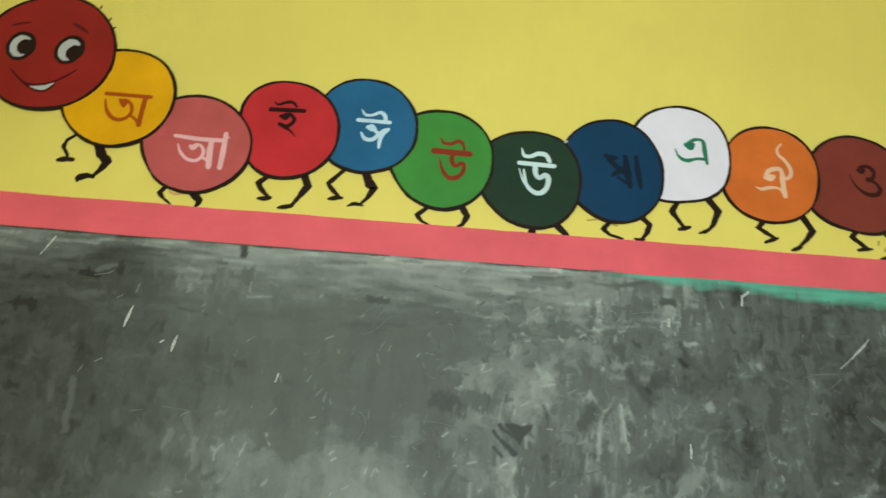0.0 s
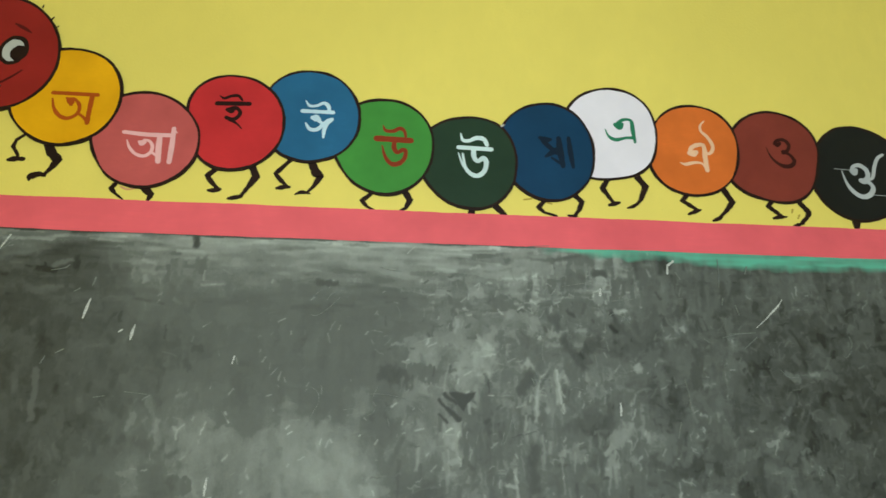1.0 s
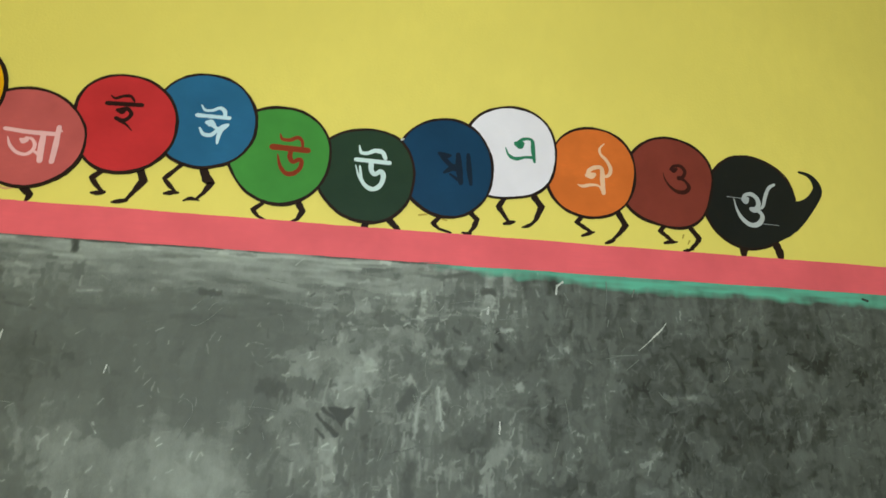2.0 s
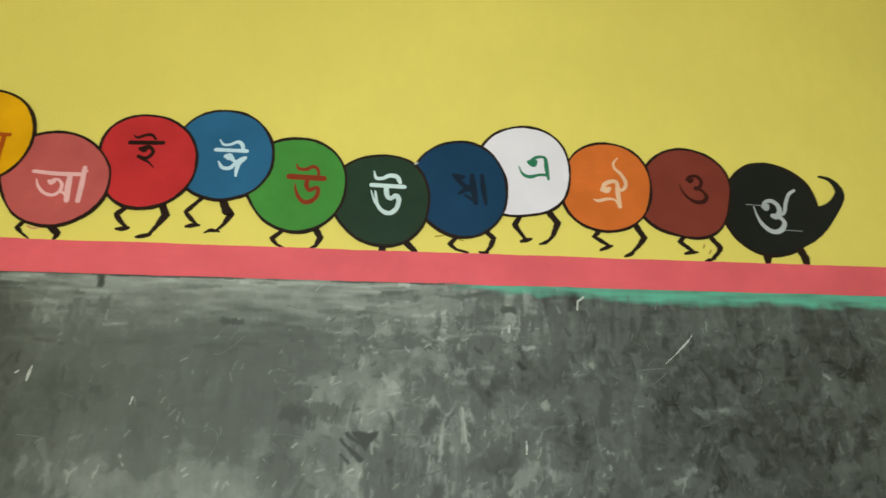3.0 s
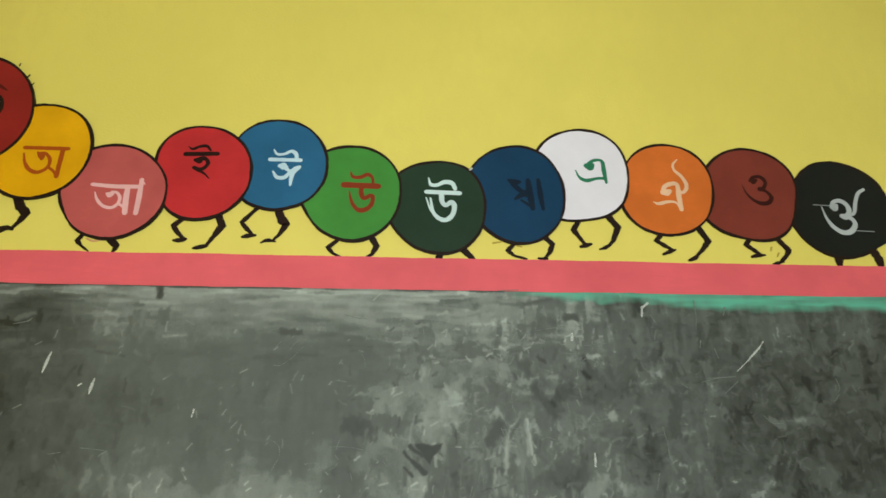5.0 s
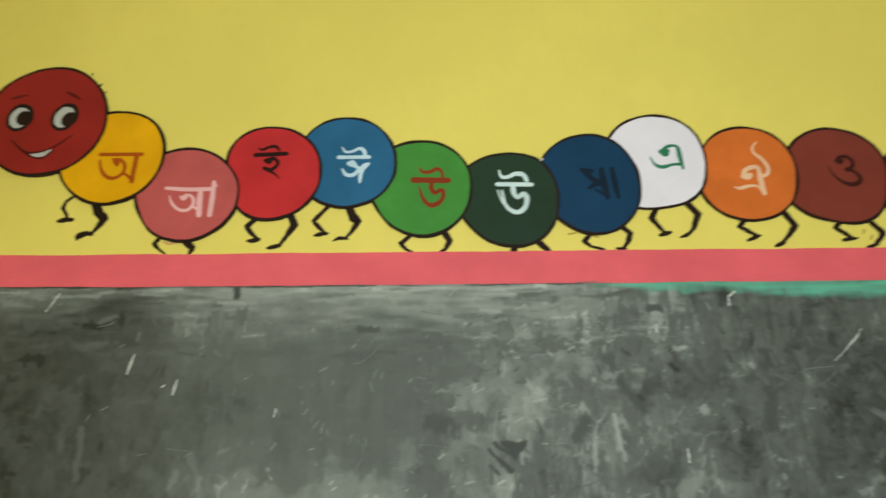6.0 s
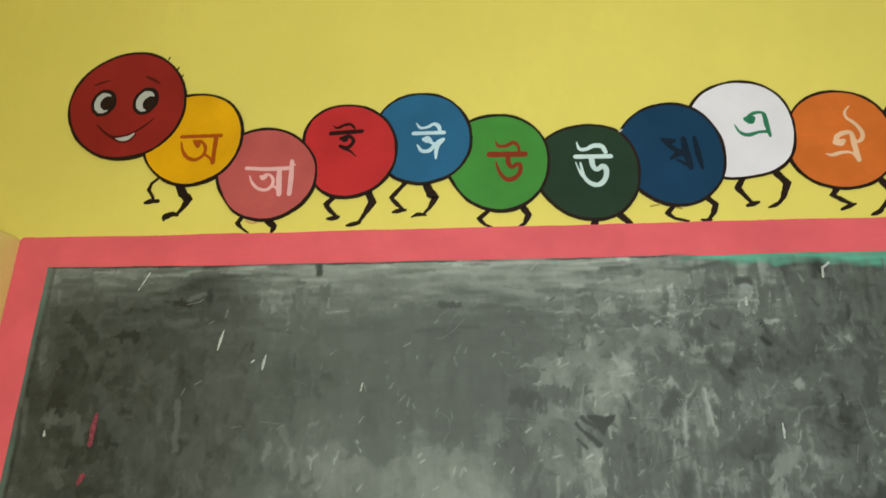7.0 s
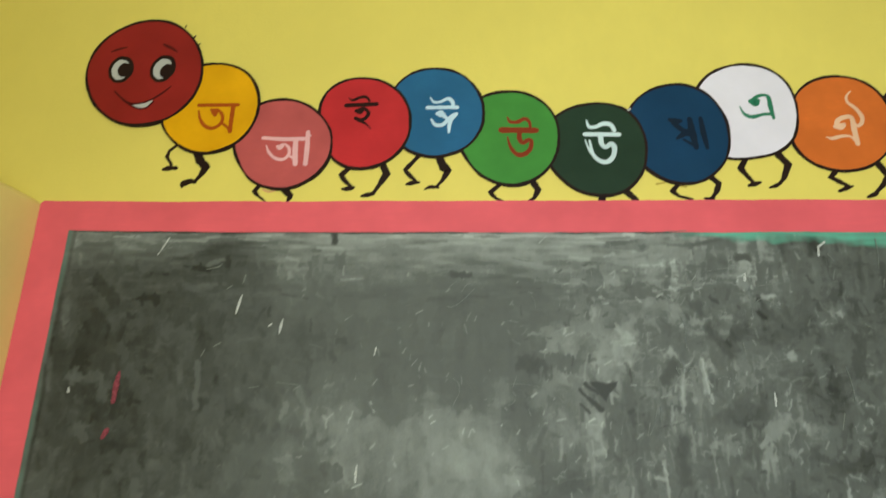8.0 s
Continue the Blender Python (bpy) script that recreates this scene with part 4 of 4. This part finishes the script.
leg([
    [(1.166, 2.258, 0.0156), (1.191, 2.214, 0.0171), (1.169, 2.186, 0.0111), (1.143, 2.161, 0.0074)],
    [(1.122, 2.151, 0.0055), (1.135, 2.156, 0.0111), (1.150, 2.163, 0.0074)],
])
leg([
    [(1.326, 2.227, 0.0114), (1.306, 2.206, 0.0133), (1.328, 2.189, 0.0111), (1.347, 2.175, 0.0076)],
    [(1.320, 2.167, 0.0076), (1.337, 2.171, 0.0114), (1.362, 2.173, 0.0037)],
])
leg([
    [(1.413, 2.222, 0.0156), (1.439, 2.190, 0.0152), (1.427, 2.171, 0.0114), (1.403, 2.150, 0.0074)],
    [(1.382, 2.146, 0.0037), (1.397, 2.148, 0.0092), (1.415, 2.153, 0.0057)],
])
leg([
    [(1.600, 2.188, 0.0228), (1.591, 2.164, 0.0228), (1.590, 2.147, 0.0166)],
])
leg([
    [(1.706, 2.197, 0.0247), (1.718, 2.169, 0.0247), (1.720, 2.152, 0.0190)],
])

# dried drips and smears of paint beside the rounds
for points in [
        [(-0.947, 2.759, 0.0034), (-0.945, 2.768, 0.0022)],
        [(-0.914, 2.716, 0.0044), (-0.908, 2.727, 0.0033)],
        [(-0.894, 2.690, 0.0033), (-0.889, 2.697, 0.0021)],
    ]:
    part("paint_drip", strokes([points], WALL - 0.0018), mat_black, mural)
mat_pale_smear = brushed_paint("thin_pink_smear", (214, 160, 112), 0.6, 0.2)
for points in [
        [(-0.628, 2.182, 0.0052), (-0.611, 2.175, 0.0051), (-0.590, 2.178, 0.0035)],
    ]:
    part("paint_smear", strokes([points], WALL - 0.0013), mat_pale_smear, mural)
mat_smear = brushed_paint("thin_smeared_paint", (176, 150, 62), 0.6, 0.2)
for points in [
        [(1.386, 2.198, 0.0057), (1.382, 2.187, 0.0037)],
        [(1.405, 2.180, 0.0055), (1.399, 2.169, 0.0038)],
        [(0.534, 2.194, 0.0055), (0.558, 2.198, 0.0036)],
        [(0.604, 2.187, 0.0037), (0.619, 2.184, 0.0037)],
    ]:
    part("paint_smear", strokes([points], WALL - 0.0014), mat_smear, mural)
part("paint_drip", strokes([
        [(0.469, 2.433, 0.0060), (0.475, 2.437, 0.0060)],
    ], WALL - 0.0070), mat_white_eye, mural)


# ---- chalk on the board ----
def chalk(points, material=None, label="white chalk stroke"):
    bm = bmesh.new()
    material = material or (mat_chalk if max(p[2] for p in points) > 0.0052 else mat_faint_chalk)
    points = [(x, z, (0.52 if material is mat_faint_chalk else 0.8) * w) for x, z, w in points]
    brush(bm, points, WALL - 0.0030 - 0.00002 * len(surface.children), WALL - 0.002, 0.22)
    return part("chalk_mark", bm, material, surface, label)


chalk([(-0.651, 1.917, 0.0031), (-0.654, 1.902, 0.0045), (-0.656, 1.893, 0.0015)])
chalk([(-0.654, 1.858, 0.0031), (-0.660, 1.835, 0.0090), (-0.666, 1.804, 0.0044)])
chalk([(-0.530, 1.789, 0.0044), (-0.534, 1.772, 0.0090), (-0.537, 1.750, 0.0044)])
chalk([(-0.561, 1.776, 0.0058), (-0.569, 1.770, 0.0043)])
chalk([(-0.264, 1.712, 0.0058), (-0.268, 1.692, 0.0043)])
chalk([(0.978, 2.016, 0.0064), (0.960, 2.002, 0.0064)])
chalk([(0.960, 2.004, 0.0064), (0.957, 1.977, 0.0064)])
chalk([(0.750, 1.924, 0.0082), (0.748, 1.906, 0.0082)])
chalk([(0.786, 1.604, 0.0043), (0.786, 1.587, 0.0073), (0.785, 1.571, 0.0056)])
chalk([(0.976, 1.523, 0.0042), (0.977, 1.505, 0.0028)])
chalk([(1.303, 1.909, 0.0022), (1.291, 1.893, 0.0050), (1.278, 1.880, 0.0060), (1.262, 1.866, 0.0058), (1.244, 1.849, 0.0030), (1.211, 1.822, 0.0022)])
chalk([(1.204, 1.808, 0.0032), (1.124, 1.802, 0.0032)])
chalk([(0.955, 1.555, 0.0028), (0.943, 1.513, 0.0028)])
chalk([(0.540, 1.667, 0.0043), (0.547, 1.649, 0.0029)])
chalk([(0.550, 1.641, 0.0043), (0.524, 1.616, 0.0042), (0.502, 1.588, 0.0029)])
chalk([(-0.531, 1.616, 0.0027), (-0.474, 1.610, 0.0027)])
chalk([(-0.300, 1.407, 0.0041), (-0.302, 1.384, 0.0084), (-0.302, 1.365, 0.0042)])
chalk([(-1.111, 1.595, 0.0062), (-1.109, 1.584, 0.0078)])
chalk([(-0.891, 2.029, 0.0035), (-0.906, 1.999, 0.0053), (-0.918, 1.977, 0.0017)])
chalk([(0.460, 1.523, 0.0043), (0.452, 1.492, 0.0040)])
chalk([(0.389, 1.515, 0.0042), (0.384, 1.494, 0.0028)])
chalk([(0.236, 1.923, 0.0049), (0.236, 1.905, 0.0033)])
chalk([(0.238, 1.850, 0.0048), (0.240, 1.831, 0.0032)])
chalk([(-0.903, 2.029, 0.0035), (-0.909, 2.004, 0.0035), (-0.912, 1.983, 0.0035)])
chalk([(-0.872, 2.026, 0.0035), (-0.891, 2.003, 0.0052), (-0.910, 1.984, 0.0034)])
chalk([(-0.650, 1.916, 0.0051), (-0.653, 1.897, 0.0049)])
chalk([(-0.700, 1.876, 0.0033), (-0.686, 1.885, 0.0051)])
chalk([(-0.768, 1.933, 0.0034), (-0.735, 1.940, 0.0051), (-0.723, 1.949, 0.0034)])
chalk([(-0.751, 1.684, 0.0031), (-0.742, 1.703, 0.0031)])
chalk([(-0.718, 1.712, 0.0047), (-0.700, 1.722, 0.0048)])
chalk([(0.111, 1.970, 0.0034), (0.142, 1.962, 0.0033), (0.174, 1.959, 0.0033)])
chalk([(-0.606, 1.601, 0.0015), (-0.579, 1.605, 0.0030)])
chalk([(-0.987, 2.044, 0.0036), (-0.998, 2.031, 0.0036)])
chalk([(-0.059, 1.635, 0.0014), (-0.050, 1.631, 0.0028), (-0.038, 1.620, 0.0028), (-0.035, 1.606, 0.0042), (-0.036, 1.592, 0.0028), (-0.047, 1.571, 0.0027), (-0.063, 1.534, 0.0013)])
chalk([(0.023, 1.529, 0.0027), (0.026, 1.534, 0.0027), (0.034, 1.531, 0.0027), (0.037, 1.526, 0.0027), (0.029, 1.523, 0.0027)])
chalk([(0.280, 1.913, 0.0032), (0.282, 1.925, 0.0048), (0.290, 1.915, 0.0032), (0.296, 1.926, 0.0033), (0.304, 1.909, 0.0032)])
chalk([(0.327, 1.952, 0.0049), (0.331, 1.928, 0.0049), (0.334, 1.903, 0.0032)])
chalk([(0.238, 1.923, 0.0049), (0.236, 1.906, 0.0047)])
chalk([(-0.071, 1.828, 0.0031), (-0.053, 1.828, 0.0031), (-0.027, 1.846, 0.0031), (-0.010, 1.863, 0.0031), (0.006, 1.880, 0.0031)])
chalk([(-0.075, 1.870, 0.0015), (-0.062, 1.886, 0.0031), (-0.045, 1.901, 0.0032)])
chalk([(-0.030, 1.871, 0.0031), (-0.016, 1.890, 0.0032), (0.014, 1.900, 0.0016)])
chalk([(0.164, 1.859, 0.0031), (0.172, 1.843, 0.0031), (0.173, 1.825, 0.0031)])
chalk([(0.238, 1.856, 0.0032), (0.242, 1.841, 0.0046), (0.239, 1.831, 0.0045)])
chalk([(0.385, 2.019, 0.0034), (0.389, 2.005, 0.0049), (0.387, 1.992, 0.0033)])
chalk([(0.093, 1.619, 0.0014), (0.130, 1.619, 0.0028), (0.167, 1.614, 0.0028), (0.204, 1.604, 0.0014)])
chalk([(0.031, 1.577, 0.0014), (0.053, 1.580, 0.0028), (0.075, 1.574, 0.0014)])
chalk([(0.094, 1.563, 0.0027), (0.108, 1.570, 0.0028), (0.114, 1.580, 0.0028)])
chalk([(0.147, 1.556, 0.0027), (0.153, 1.538, 0.0027)])
chalk([(0.591, 1.922, 0.0033), (0.588, 1.886, 0.0032)])
chalk([(0.612, 1.902, 0.0048), (0.624, 1.930, 0.0050)])
chalk([(0.637, 1.929, 0.0016), (0.686, 1.938, 0.0033), (0.728, 1.944, 0.0016)])
chalk([(0.756, 1.803, 0.0031), (0.759, 1.830, 0.0031), (0.774, 1.848, 0.0032), (0.787, 1.853, 0.0032), (0.810, 1.845, 0.0032), (0.832, 1.826, 0.0031)])
chalk([(0.564, 1.802, 0.0016), (0.575, 1.772, 0.0031), (0.571, 1.749, 0.0046), (0.572, 1.718, 0.0030)])
chalk([(0.548, 1.691, 0.0029), (0.557, 1.666, 0.0043), (0.558, 1.651, 0.0029)])
chalk([(0.646, 1.637, 0.0014), (0.662, 1.644, 0.0029), (0.682, 1.638, 0.0014)])
chalk([(0.782, 1.890, 0.0016), (0.848, 1.898, 0.0033)])
chalk([(0.748, 1.882, 0.0049), (0.752, 1.857, 0.0048), (0.763, 1.854, 0.0032)])
chalk([(1.047, 1.787, 0.0031), (1.062, 1.776, 0.0031)])
chalk([(0.490, 1.566, 0.0042), (0.488, 1.525, 0.0028)])
chalk([(0.481, 1.557, 0.0028), (0.470, 1.518, 0.0028), (0.458, 1.494, 0.0013)])
chalk([(1.106, 1.792, 0.0031), (1.149, 1.802, 0.0032), (1.204, 1.808, 0.0032)])
chalk([(1.116, 1.792, 0.0015), (1.137, 1.758, 0.0031)])
chalk([(1.167, 1.761, 0.0015), (1.209, 1.795, 0.0032)])
chalk([(1.494, 1.804, 0.0016), (1.499, 1.783, 0.0031), (1.494, 1.767, 0.0015)])
chalk([(1.494, 1.761, 0.0032), (1.480, 1.745, 0.0031), (1.474, 1.742, 0.0015)])
chalk([(1.155, 1.887, 0.0049), (1.163, 1.859, 0.0032)])
chalk([(1.119, 1.908, 0.0049), (1.114, 1.887, 0.0033)])
chalk([(1.116, 2.026, 0.0018), (1.116, 1.983, 0.0034), (1.111, 1.941, 0.0017)])
chalk([(1.265, 1.702, 0.0031), (1.284, 1.683, 0.0030), (1.317, 1.682, 0.0015)])
chalk([(1.206, 2.007, 0.0052), (1.198, 1.984, 0.0051)])
chalk([(0.227, 1.587, 0.0028), (0.244, 1.569, 0.0028)])
chalk([(0.540, 1.662, 0.0030), (0.586, 1.666, 0.0029), (0.590, 1.644, 0.0014)])
chalk([(0.722, 1.733, 0.0045), (0.725, 1.710, 0.0045)])
chalk([(0.977, 1.672, 0.0029), (0.986, 1.621, 0.0045), (0.985, 1.584, 0.0029)])
chalk([(0.543, 2.046, 0.0034), (0.602, 2.050, 0.0034)])
chalk([(0.981, 1.982, 0.0034), (0.994, 1.960, 0.0033)])
chalk([(0.584, 1.595, 0.0015), (0.606, 1.596, 0.0028)])
chalk([(0.108, 1.612, 0.0014), (0.118, 1.640, 0.0014)])
chalk([(-0.974, 1.639, 0.0062), (-0.977, 1.605, 0.0186), (-0.978, 1.560, 0.0135)], mat_pink_chalk, "smudge of pink chalk")
chalk([(-0.983, 1.484, 0.0174), (-0.991, 1.467, 0.0130)], mat_pink_chalk, "smudge of pink chalk")
chalk([(1.814, 1.932, 0.0054), (1.819, 1.909, 0.0090), (1.833, 1.893, 0.0052)], mat_slate, "patch wiped clean to dark slate")
chalk([(1.993, 2.027, 0.0057), (2.009, 2.022, 0.0111)], mat_slate, "patch wiped clean to dark slate")
